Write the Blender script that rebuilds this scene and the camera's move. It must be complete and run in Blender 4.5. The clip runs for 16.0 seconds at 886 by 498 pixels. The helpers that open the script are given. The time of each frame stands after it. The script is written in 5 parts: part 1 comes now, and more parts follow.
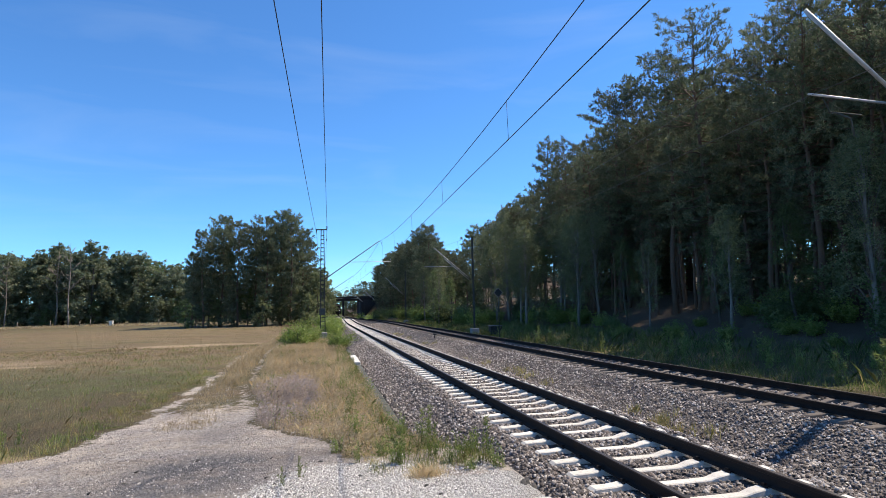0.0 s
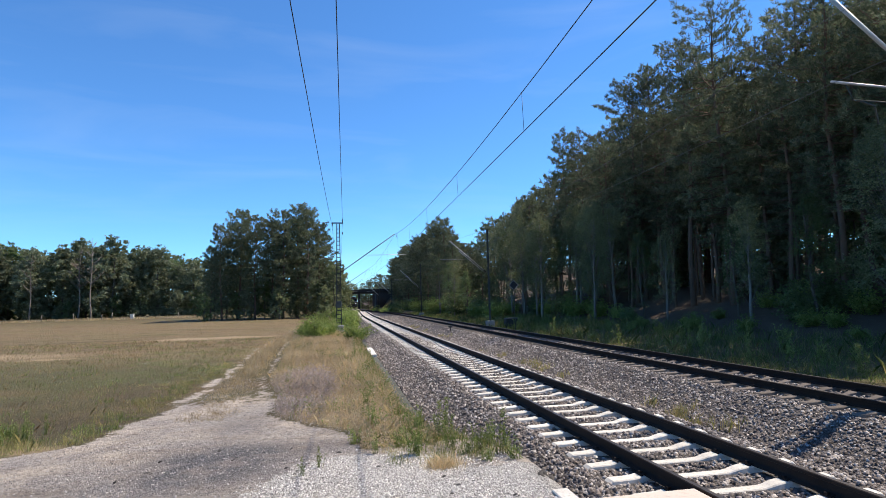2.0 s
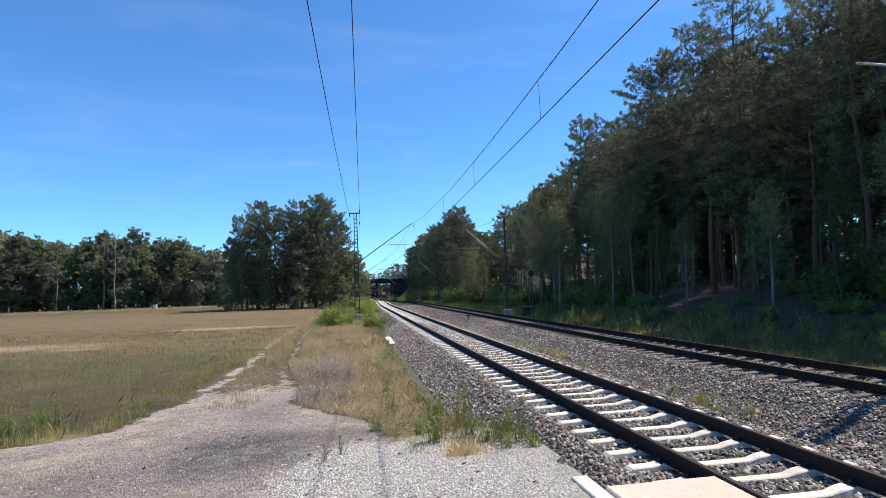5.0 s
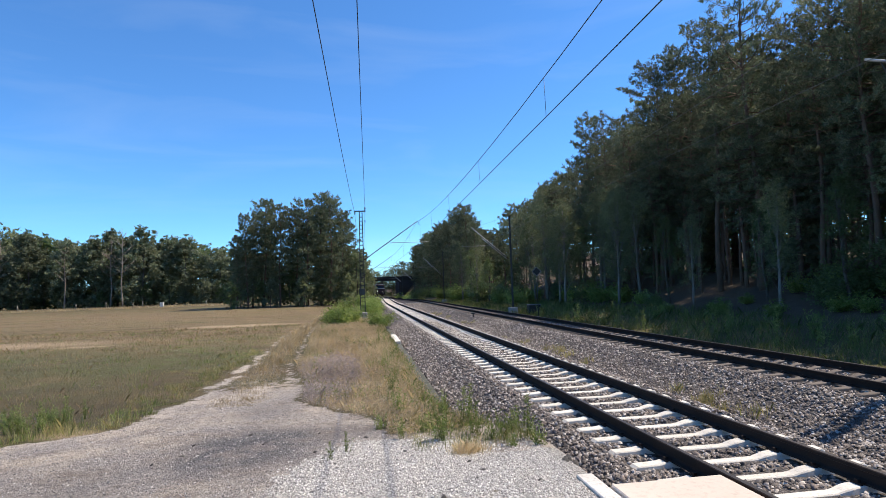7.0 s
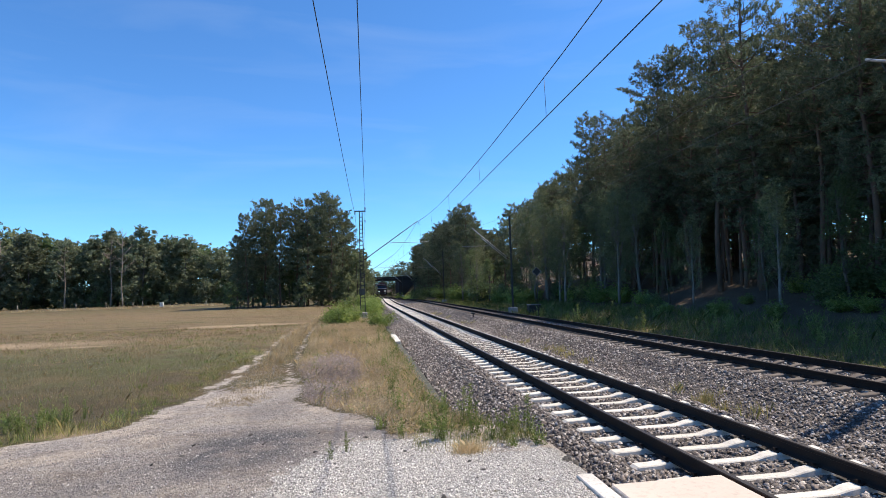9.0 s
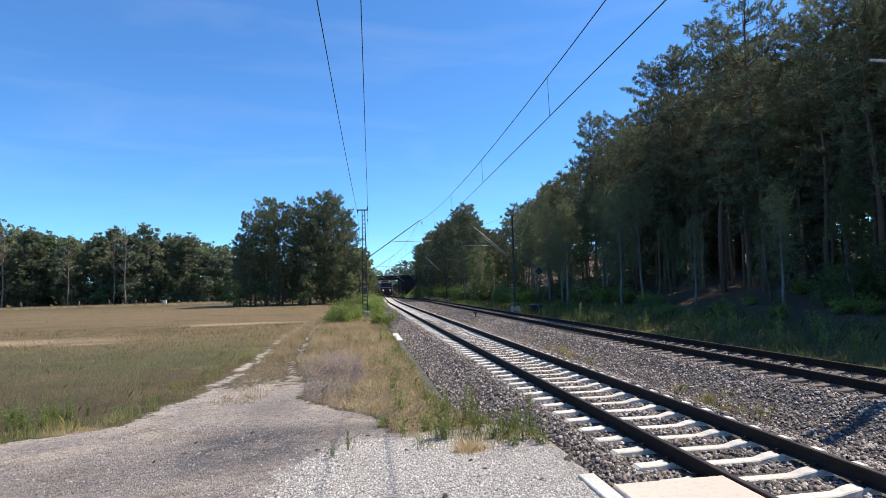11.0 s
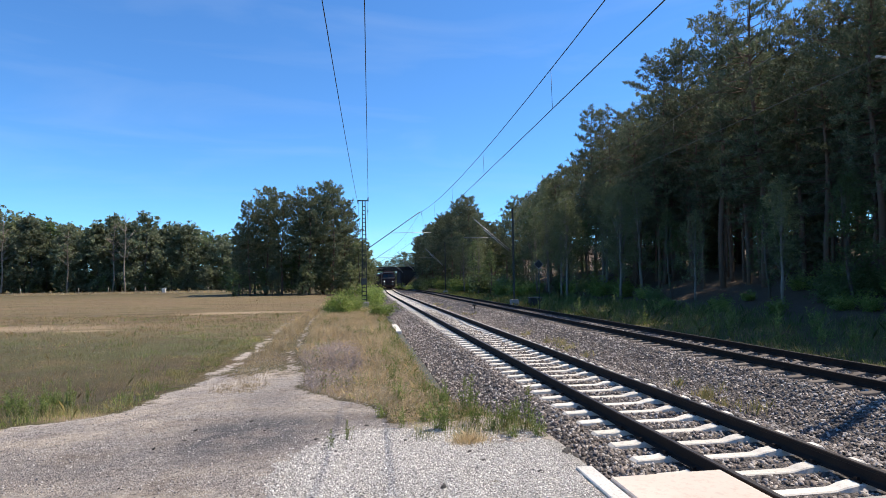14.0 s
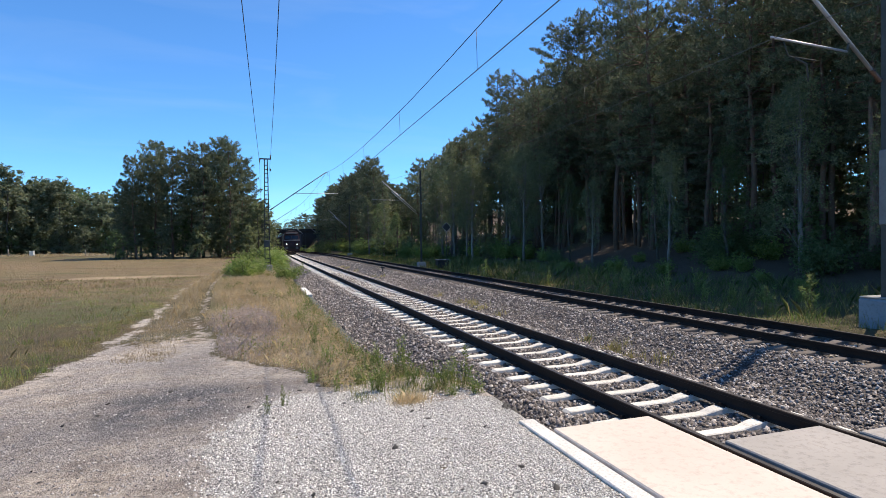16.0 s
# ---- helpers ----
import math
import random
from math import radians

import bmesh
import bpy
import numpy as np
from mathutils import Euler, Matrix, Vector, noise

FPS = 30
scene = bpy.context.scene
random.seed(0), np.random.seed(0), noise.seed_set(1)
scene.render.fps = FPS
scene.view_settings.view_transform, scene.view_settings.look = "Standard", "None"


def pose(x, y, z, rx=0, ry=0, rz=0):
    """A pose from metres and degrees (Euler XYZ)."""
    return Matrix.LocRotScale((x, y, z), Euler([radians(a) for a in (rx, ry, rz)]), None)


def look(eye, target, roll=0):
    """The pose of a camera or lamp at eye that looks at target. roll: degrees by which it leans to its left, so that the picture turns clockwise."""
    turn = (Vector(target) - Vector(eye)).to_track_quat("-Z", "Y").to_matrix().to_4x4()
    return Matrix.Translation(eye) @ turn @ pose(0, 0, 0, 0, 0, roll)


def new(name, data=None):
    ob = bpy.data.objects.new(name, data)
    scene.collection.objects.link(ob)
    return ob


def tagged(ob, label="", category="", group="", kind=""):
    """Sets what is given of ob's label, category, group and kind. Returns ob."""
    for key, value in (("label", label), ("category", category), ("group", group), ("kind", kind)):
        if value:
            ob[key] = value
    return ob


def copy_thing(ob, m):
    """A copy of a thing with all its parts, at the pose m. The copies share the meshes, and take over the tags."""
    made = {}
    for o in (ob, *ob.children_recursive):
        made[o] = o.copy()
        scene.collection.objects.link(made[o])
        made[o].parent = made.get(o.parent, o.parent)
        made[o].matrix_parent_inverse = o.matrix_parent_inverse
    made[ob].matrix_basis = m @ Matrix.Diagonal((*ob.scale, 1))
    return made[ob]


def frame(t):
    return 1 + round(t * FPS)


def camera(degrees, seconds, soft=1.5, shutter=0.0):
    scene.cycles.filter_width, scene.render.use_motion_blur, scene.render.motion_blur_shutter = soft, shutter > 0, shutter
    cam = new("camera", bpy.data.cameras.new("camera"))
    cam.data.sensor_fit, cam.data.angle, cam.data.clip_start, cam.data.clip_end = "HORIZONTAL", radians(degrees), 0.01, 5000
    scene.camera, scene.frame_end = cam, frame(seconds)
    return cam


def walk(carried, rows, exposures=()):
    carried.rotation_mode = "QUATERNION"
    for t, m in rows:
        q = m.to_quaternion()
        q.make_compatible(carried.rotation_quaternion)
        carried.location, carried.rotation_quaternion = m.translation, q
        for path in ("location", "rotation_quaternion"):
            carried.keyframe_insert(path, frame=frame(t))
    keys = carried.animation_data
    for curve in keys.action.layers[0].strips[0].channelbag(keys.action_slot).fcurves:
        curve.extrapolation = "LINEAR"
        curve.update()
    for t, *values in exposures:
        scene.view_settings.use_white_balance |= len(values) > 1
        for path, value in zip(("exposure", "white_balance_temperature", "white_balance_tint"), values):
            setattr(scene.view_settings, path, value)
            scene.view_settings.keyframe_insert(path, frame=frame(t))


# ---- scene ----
# ------------------------------------------------------------------ camera
PATH = [
    (0, 0.042, 0.056, 2.050, -12.304, 5.950, -1.423),
    (0.5, 0.034, 0.048, 2.053, -11.729, 5.844, -1.425),
    (1, 0.030, 0.046, 2.050, -11.255, 5.751, -1.450),
    (1.5, 0.024, 0.045, 2.050, -11.048, 5.555, -1.453),
    (2, 0.021, 0.040, 2.051, -10.742, 5.238, -1.570),
    (2.5, 0.020, 0.036, 2.051, -10.453, 5.032, -1.725),
    (3, 0.013, 0.027, 2.055, -10.147, 4.800, -1.810),
    (3.5, 0.010, 0.024, 2.057, -9.766, 4.650, -1.957),
    (4, 0.005, 0.015, 2.058, -9.371, 4.458, -1.850),
    (6.5, 0.001, 0.008, 2.058, -8.584, 3.983, -2.050),
    (7, 0.000, 0.002, 2.063, -8.427, 3.958, -1.930),
    (7.5, 0.002, 0.002, 2.065, -8.369, 3.980, -2.000),
    (8, 0.001, 0.006, 2.063, -8.423, 3.992, -1.960),
    (8.5, 0.001, 0.006, 2.062, -8.487, 3.984, -1.880),
    (9, -0.001, 0.006, 2.061, -8.425, 3.965, -1.900),
    (11.5, -0.004, 0.006, 2.057, -8.134, 3.816, -1.538),
    (12, -0.006, 0.002, 2.063, -8.127, 3.665, -1.500),
    (12.5, -0.008, 0.000, 2.063, -8.092, 3.587, -1.580),
    (13, -0.010, 0.002, 2.060, -8.045, 3.486, -1.460),
    (13.5, -0.017, 0.004, 2.059, -8.069, 3.305, -1.100),
    (14, -0.024, 0.016, 2.056, -8.193, 3.058, -0.846),
    (14.5, -0.042, 0.045, 2.052, -8.733, 2.382, -0.450),
    (15, -0.126, 0.129, 2.046, -11.484, 2.005, -1.700),
    (15.5, -0.312, 0.221, 2.030, -16.324, 0.749, -0.200),
    (16, -0.490, 0.257, 2.033, -18.178, -0.887, -0.688),
]


def aim(x, y, z, yaw, pitch, roll):
    a, b = radians(yaw), radians(pitch)
    return look((x, y, z), (x - math.sin(a) * math.cos(b), y + math.cos(a) * math.cos(b), z + math.sin(b)), roll)


cam = camera(76.92, 16.0, soft=0.8)
walk(cam, [(r[0], aim(*r[1:])) for r in PATH])

# ------------------------------------------------------------------ daylight
SUN_EL, SUN_AZ = 55.5, 12.0       # azimuth counted from +x towards +y


def build_light():
    world = bpy.data.worlds.new("sky")
    scene.world = world
    world.use_nodes = True
    nt = world.node_tree
    bg = nt.nodes["Background"]
    sky = nt.nodes.new("ShaderNodeTexSky")
    sky.sky_type = "NISHITA"
    sky.sun_disc = False
    sky.sun_elevation = radians(SUN_EL)
    sky.sun_rotation = radians(90 - SUN_AZ)
    sky.air_density, sky.dust_density, sky.ozone_density = 0.85, 0.0, 5.0
    # thin streaks of high cloud
    tc = nt.nodes.new("ShaderNodeTexCoord")
    mp = nt.nodes.new("ShaderNodeMapping")
    mp.inputs["Scale"].default_value = (1.6, 1.6, 10.0)
    mp.inputs["Rotation"].default_value = (0.25, 0.35, 0.3)
    nz = nt.nodes.new("ShaderNodeTexNoise")
    nz.inputs["Scale"].default_value, nz.inputs["Detail"].default_value, nz.inputs["Distortion"].default_value = 1.6, 6.0, 0.6
    rp = nt.nodes.new("ShaderNodeMapRange")
    rp.inputs["From Min"].default_value, rp.inputs["From Max"].default_value = 0.52, 0.78
    rp.inputs["To Min"].default_value, rp.inputs["To Max"].default_value = 0.0, 0.09
    mx = nt.nodes.new("ShaderNodeMix")
    mx.data_type = "RGBA"
    mx.inputs["B"].default_value = (5.5, 6.2, 7.0, 1)
    nt.links.new(tc.outputs["Generated"], mp.inputs["Vector"])
    nt.links.new(mp.outputs["Vector"], nz.inputs["Vector"])
    nt.links.new(nz.outputs["Fac"], rp.inputs["Value"])
    nt.links.new(rp.outputs["Result"], mx.inputs["Factor"])
    clear = nt.nodes.new("ShaderNodeMix")
    clear.data_type, clear.blend_type = "RGBA", "MULTIPLY"
    clear.inputs["Factor"].default_value = 1.0
    clear.inputs["B"].default_value = (0.66, 1.08, 1.38, 1)
    nt.links.new(sky.outputs["Color"], clear.inputs["A"])
    nt.links.new(clear.outputs["Result"], mx.inputs["A"])
    nt.links.new(mx.outputs["Result"], bg.inputs["Color"])
    bg.inputs["Strength"].default_value = 0.117
    sun = bpy.data.lights.new("sun", "SUN")
    sun.energy, sun.angle, sun.color = 5.0, radians(0.55), (1.0, 0.89, 0.74)
    e, a = radians(SUN_EL), radians(SUN_AZ)
    d = Vector((math.cos(e) * math.cos(a), math.cos(e) * math.sin(a), math.sin(e)))
    ob = new("sun", sun)
    ob.matrix_world = look(d * 100, (0, 0, 0))


build_light()
scene.view_settings.exposure = 0.42

# ------------------------------------------------------------------ materials


class Nodes:
    """Small wrapper to wire a node material."""

    def __init__(self, name):
        self.m = bpy.data.materials.new(name)
        self.m.use_nodes = True
        self.nt = self.m.node_tree
        self.bsdf = self.nt.nodes["Principled BSDF"]
        self.out = self.nt.nodes["Material Output"]

    def add(self, kind, **values):
        n = self.nt.nodes.new("ShaderNode" + kind)
        for k, v in values.items():
            n.inputs[k.replace("_", " ")].default_value = v
        return n

    def link(self, a, b):
        self.nt.links.new(a, b)

    def noise(self, vec, scale, detail=4.0, rough=0.6):
        n = self.add("TexNoise", Scale=scale, Detail=detail, Roughness=rough)
        self.link(vec, n.inputs["Vector"])
        return n.outputs["Fac"]

    def remap(self, v, a, b, c=0.0, d=1.0):
        n = self.add("MapRange")
        n.inputs["From Min"].default_value, n.inputs["From Max"].default_value = a, b
        n.inputs["To Min"].default_value, n.inputs["To Max"].default_value = c, d
        self.link(v, n.inputs["Value"])
        return n.outputs["Result"]

    def mix(self, fac, a, b, blend="MIX"):
        n = self.add("Mix")
        n.data_type, n.blend_type = "RGBA", blend
        for src, key in ((fac, "Factor"), (a, "A"), (b, "B")):
            if isinstance(src, tuple):
                n.inputs[key].default_value = (*src, 1)
            elif isinstance(src, (int, float)):
                n.inputs[key].default_value = src
            else:
                self.link(src, n.inputs[key])
        return n.outputs["Result"]

    def math(self, op, a, b=0.0):
        n = self.add("Math")
        n.operation = op
        for i, src in enumerate((a, b)):
            if isinstance(src, (int, float)):
                n.inputs[i].default_value = src
            else:
                self.link(src, n.inputs[i])
        return n.outputs[0]

    def bump(self, height, strength, distance=0.02):
        n = self.add("Bump", Strength=strength, Distance=distance)
        self.link(height, n.inputs["Height"])
        self.link(n.outputs["Normal"], self.bsdf.inputs["Normal"])


def surface(name, c1, c2, c3=None, scale=6.0, rough=0.8, metal=0.0, bump=0.3, depth=0.01, vary=0.15, spec=0.4):
    """Weathered surface: broad stains, fine grain, a shade of its own for every object."""
    n = Nodes(name)
    tc = n.add("TexCoord").outputs["Object"]
    broad, fine = n.noise(tc, scale * 0.25), n.noise(tc, scale * 4, 6.0, 0.7)
    col = n.mix(n.remap(broad, 0.35, 0.65), c1, c2)
    col = n.mix(n.remap(fine, 0.5, 0.75), col, c3 or tuple(v * 0.6 for v in c1))
    info = n.add("ObjectInfo").outputs["Random"]
    shade = n.add("HueSaturation")
    n.link(n.remap(info, 0, 1, 1 - vary, 1 + vary), shade.inputs["Value"])
    n.link(col, shade.inputs["Color"])
    n.link(shade.outputs["Color"], n.bsdf.inputs["Base Color"])
    n.bsdf.inputs["Roughness"].default_value = rough
    n.bsdf.inputs["Metallic"].default_value = metal
    n.bsdf.inputs["Specular IOR Level"].default_value = spec
    n.bump(fine, bump, depth)
    return n.m


def foliage(name, colours, through_light=0.4, rough=0.6):
    """Leaves or blades: a colour for each piece, some light passing through."""
    n = Nodes(name)
    r = n.add("NewGeometry").outputs["Random Per Island"]
    ramp = n.add("ValToRGB")
    cr = ramp.color_ramp
    cr.elements[0].color, cr.elements[1].color = (*colours[0], 1), (*colours[-1], 1)
    for i, c in enumerate(colours[1:-1], 1):
        e = cr.elements.new(i / (len(colours) - 1))
        e.color = (*c, 1)
    n.link(r, ramp.inputs["Fac"])
    pos = n.add("NewGeometry").outputs["Position"]
    patch = n.noise(pos, 0.35, 3.0)
    shade = n.add("HueSaturation")
    own = n.remap(n.add("ObjectInfo").outputs["Random"], 0, 1, 0.72, 1.2)
    n.link(n.math("MULTIPLY", n.remap(patch, 0.3, 0.7, 0.7, 1.25), own), shade.inputs["Value"])
    n.link(ramp.outputs["Color"], shade.inputs["Color"])
    col = shade.outputs["Color"]
    n.link(col, n.bsdf.inputs["Base Color"])
    n.bsdf.inputs["Roughness"].default_value = rough
    n.bsdf.inputs["Specular IOR Level"].default_value = 0.25
    tr = n.add("BsdfTranslucent")
    n.link(col, tr.inputs["Color"])
    mx = n.add("MixShader", Fac=through_light)
    n.link(n.bsdf.outputs[0], mx.inputs[1])
    n.link(tr.outputs[0], mx.inputs[2])
    n.link(mx.outputs[0], n.out.inputs["Surface"])
    return n.m


def stones_material(name, colours):
    n = Nodes(name)
    r = n.add("NewGeometry").outputs["Random Per Island"]
    ramp = n.add("ValToRGB")
    cr = ramp.color_ramp
    cr.elements[0].color, cr.elements[1].color = (*colours[0], 1), (*colours[-1], 1)
    for i, c in enumerate(colours[1:-1], 1):
        cr.elements.new(i / (len(colours) - 1)).color = (*c, 1)
    n.link(r, ramp.inputs["Fac"])
    pos = n.add("NewGeometry").outputs["Position"]
    fine = n.noise(pos, 60, 3.0)
    col = n.mix(n.remap(fine, 0.4, 0.7, 0, 0.4), ramp.outputs["Color"], (0.10, 0.085, 0.075))
    n.link(col, n.bsdf.inputs["Base Color"])
    n.bsdf.inputs["Roughness"].default_value = 0.85
    return n.m


M = {}


def build_materials():
    M["rust"] = surface("rusty_rail_steel", (0.026, 0.018, 0.014), (0.036, 0.024, 0.018), (0.018, 0.013, 0.011), 9, 0.8, 0.0, 0.25, spec=0.15)
    M["railtop"] = surface("rolled_rail_head", (0.06, 0.052, 0.048), (0.09, 0.08, 0.074), (0.04, 0.034, 0.03), 12, 0.5, 0.6, 0.05)
    M["sleeper"] = surface("pale_sleeper_concrete", (0.60, 0.55, 0.47), (0.70, 0.65, 0.56), (0.38, 0.33, 0.27), 5, 0.9, 0, 0.35, 0.006, 0.10)
    M["sleeper_old"] = surface("grey_sleeper_concrete", (0.145, 0.12, 0.10), (0.19, 0.16, 0.135), (0.12, 0.1, 0.085), 5, 0.95, 0, 0.35, 0.006, 0.15, 0.1)
    M["slab"] = surface("buff_crossing_concrete", (0.50, 0.41, 0.335), (0.57, 0.475, 0.39), (0.38, 0.305, 0.245), 3, 0.88, 0, 0.2, 0.004)
    M["slab_grey"] = surface("grey_crossing_concrete", (0.36, 0.32, 0.275), (0.43, 0.38, 0.33), (0.24, 0.21, 0.18), 3, 0.88, 0, 0.2, 0.004)
    M["white_edge"] = surface("worn_white_kerb", (0.62, 0.57, 0.50), (0.72, 0.67, 0.60), (0.26, 0.235, 0.205), 9, 0.85, 0, 0.3)
    M["concrete"] = surface("weathered_concrete", (0.28, 0.27, 0.25), (0.36, 0.35, 0.32), (0.18, 0.17, 0.16), 3, 0.9, 0, 0.3)
    M["mossy"] = surface("mossy_dark_concrete", (0.075, 0.075, 0.058), (0.11, 0.105, 0.085), (0.05, 0.06, 0.035), 4, 0.95, 0, 0.4)
    M["bridge"] = surface("sooty_bridge_concrete", (0.042, 0.038, 0.035), (0.06, 0.054, 0.049), (0.03, 0.027, 0.025), 1.2, 0.9, 0, 0.3)
    # mast base: forest shade put into the colour as a dulled blue-grey
    M["pale_base"] = surface("shade_tinted_base_concrete", (0.22, 0.26, 0.29), (0.27, 0.31, 0.34), (0.15, 0.17, 0.19), 3, 0.85, 0, 0.2)
    M["mast"] = surface("grey_green_mast_steel", (0.05, 0.056, 0.05), (0.07, 0.076, 0.068), (0.045, 0.034, 0.028), 5, 0.65, 0.2, 0.15)
    M["tube"] = surface("galvanised_tube", (0.38, 0.38, 0.38), (0.48, 0.48, 0.47), (0.3, 0.29, 0.28), 8, 0.5, 0.5, 0.1)
    M["plate"] = surface("grey_sheet_metal", (0.15, 0.145, 0.14), (0.19, 0.185, 0.178), (0.11, 0.105, 0.1), 4, 0.55, 0.4, 0.1)
    M["porcelain"] = surface("brown_porcelain", (0.09, 0.05, 0.035), (0.12, 0.07, 0.05), None, 10, 0.25, 0, 0.02)
    M["wire"] = surface("dark_wire", (0.035, 0.034, 0.033), (0.05, 0.048, 0.046), None, 20, 0.6, 0.4, 0.02)
    M["black"] = surface("black_enamel", (0.02, 0.02, 0.021), (0.028, 0.028, 0.03), None, 6, 0.5, 0, 0.05)
    M["white"] = surface("white_enamel", (0.72, 0.72, 0.71), (0.8, 0.8, 0.79), (0.55, 0.54, 0.52), 6, 0.5, 0, 0.05)
    M["loco_red"] = surface("dirty_dark_red_paint", (0.036, 0.011, 0.011), (0.047, 0.014, 0.013), (0.025, 0.012, 0.011), 3, 0.5, 0, 0.05)
    M["loco_grey"] = surface("pale_grey_band", (0.26, 0.255, 0.245), (0.32, 0.31, 0.30), (0.2, 0.19, 0.18), 3, 0.55, 0, 0.05)
    M["loco_dark"] = surface("sooty_underframe", (0.03, 0.028, 0.026), (0.045, 0.04, 0.036), None, 4, 0.7, 0.1, 0.1)
    M["wagon"] = surface("brown_wagon_steel", (0.07, 0.05, 0.042), (0.10, 0.07, 0.055), (0.05, 0.04, 0.035), 2, 0.7, 0.1, 0.1)
    M["bark_pine"] = surface("pine_bark", (0.12, 0.084, 0.062), (0.18, 0.112, 0.078), (0.07, 0.052, 0.042), 4, 0.95, 0, 0.8, 0.03)
    M["bark_grey"] = surface("grey_bark", (0.085, 0.072, 0.06), (0.12, 0.105, 0.088), (0.06, 0.055, 0.05), 4, 0.95, 0, 0.7, 0.03)
    M["bark_birch"] = surface("birch_bark", (0.17, 0.155, 0.135), (0.25, 0.23, 0.20), (0.06, 0.054, 0.048), 5, 0.9, 0, 0.4, 0.01)
    M["bark_dead"] = surface("bleached_dead_wood", (0.19, 0.15, 0.12), (0.25, 0.205, 0.165), (0.2, 0.16, 0.13), 4, 0.9, 0, 0.4, 0.02)
    M["wood_post"] = surface("weathered_post_wood", (0.2, 0.17, 0.14), (0.27, 0.23, 0.19), None, 8, 0.9, 0, 0.4)
    M["needles"] = foliage("pine_needles", [(0.082, 0.104, 0.056), (0.122, 0.148, 0.082), (0.165, 0.185, 0.106), (0.245, 0.24, 0.155)], 0.42)
    M["leaves"] = foliage("broad_leaves", [(0.085, 0.125, 0.046), (0.12, 0.17, 0.064), (0.155, 0.20, 0.082), (0.20, 0.225, 0.11)], 0.5)
    # paler and greyer than broad_leaves: distance haze put into the leaf colour
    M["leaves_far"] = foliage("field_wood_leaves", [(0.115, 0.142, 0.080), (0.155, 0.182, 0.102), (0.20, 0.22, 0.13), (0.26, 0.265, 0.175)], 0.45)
    M["leaves_pale"] = foliage("birch_leaves", [(0.12, 0.15, 0.07), (0.16, 0.19, 0.088), (0.20, 0.22, 0.11), (0.26, 0.26, 0.15)], 0.5)
    M["bush"] = foliage("bush_leaves", [(0.16, 0.23, 0.055), (0.22, 0.30, 0.075), (0.29, 0.36, 0.10), (0.38, 0.41, 0.15)], 0.55)
    M["straw"] = foliage("straw_grass", [(0.60, 0.45, 0.25), (0.69, 0.53, 0.32), (0.55, 0.44, 0.24), (0.79, 0.65, 0.45)], 0.58)
    M["mixed_grass"] = foliage("half_dry_grass", [(0.24, 0.25, 0.09), (0.34, 0.30, 0.13), (0.44, 0.35, 0.18), (0.26, 0.28, 0.09)], 0.5)
    M["green_grass"] = foliage("green_grass", [(0.14, 0.19, 0.05), (0.19, 0.24, 0.07), (0.24, 0.28, 0.085), (0.32, 0.32, 0.13)], 0.5)
    # darker greens than green_grass: the forest's shade is put into the blade colour
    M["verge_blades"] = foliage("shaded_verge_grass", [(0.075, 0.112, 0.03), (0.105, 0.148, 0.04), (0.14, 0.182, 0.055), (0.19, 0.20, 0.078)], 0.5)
    M["field_blades"] = foliage("mown_field_grass", [(0.22, 0.175, 0.085), (0.31, 0.22, 0.115), (0.40, 0.29, 0.165), (0.18, 0.175, 0.07)], 0.5)
    M["mauve"] = foliage("withered_seed_heads", [(0.42, 0.335, 0.30), (0.52, 0.42, 0.38), (0.62, 0.52, 0.47), (0.46, 0.385, 0.30)], 0.55)
    M["ballast"] = stones_material("ballast_rock", [(0.055, 0.045, 0.04), (0.125, 0.104, 0.092), (0.23, 0.196, 0.174), (0.54, 0.485, 0.435), (0.21, 0.162, 0.135), (0.085, 0.071, 0.064)])
    M["gravel"] = stones_material("pale_crushed_stone", [(0.24, 0.215, 0.19), (0.62, 0.575, 0.52), (0.82, 0.77, 0.70), (0.92, 0.88, 0.81)])
    M["earth_grit"] = stones_material("brown_grey_grit", [(0.13, 0.115, 0.107), (0.28, 0.25, 0.232), (0.40, 0.36, 0.325), (0.52, 0.47, 0.425), (0.20, 0.178, 0.165)])
    M["clod"] = stones_material("dark_clod", [(0.03, 0.027, 0.024), (0.05, 0.043, 0.036)])
    # glass and lamps
    g = Nodes("cab_glass")
    g.bsdf.inputs["Base Color"].default_value = (0.02, 0.024, 0.028, 1)
    g.bsdf.inputs["Roughness"].default_value = 0.08
    M["glass"] = g.m
    l = Nodes("lit_headlamp")
    l.bsdf.inputs["Emission Color"].default_value = (1.0, 0.93, 0.8, 1)
    l.bsdf.inputs["Emission Strength"].default_value = 1.6
    M["lamp"] = l.m
    # bed of ballast under the loose stones
    b = Nodes("ballast_bed_fines")
    pos = b.add("NewGeometry").outputs["Position"]
    v = b.add("TexVoronoi", Scale=24.0)
    b.link(pos, v.inputs["Vector"])
    wide = b.noise(pos, 0.8, 4.0)
    hue = b.add("SeparateColor")
    b.link(v.outputs["Color"], hue.inputs["Color"])
    col = b.mix(hue.outputs["Red"], (0.045, 0.039, 0.036), (0.20, 0.176, 0.16))
    v2 = b.add("TexVoronoi", Scale=7.0)
    b.link(pos, v2.inputs["Vector"])
    h2 = b.add("SeparateColor")
    b.link(v2.outputs["Color"], h2.inputs["Color"])
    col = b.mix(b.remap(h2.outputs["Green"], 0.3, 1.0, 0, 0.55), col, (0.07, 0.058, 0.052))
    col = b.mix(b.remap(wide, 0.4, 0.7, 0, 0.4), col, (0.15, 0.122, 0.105))
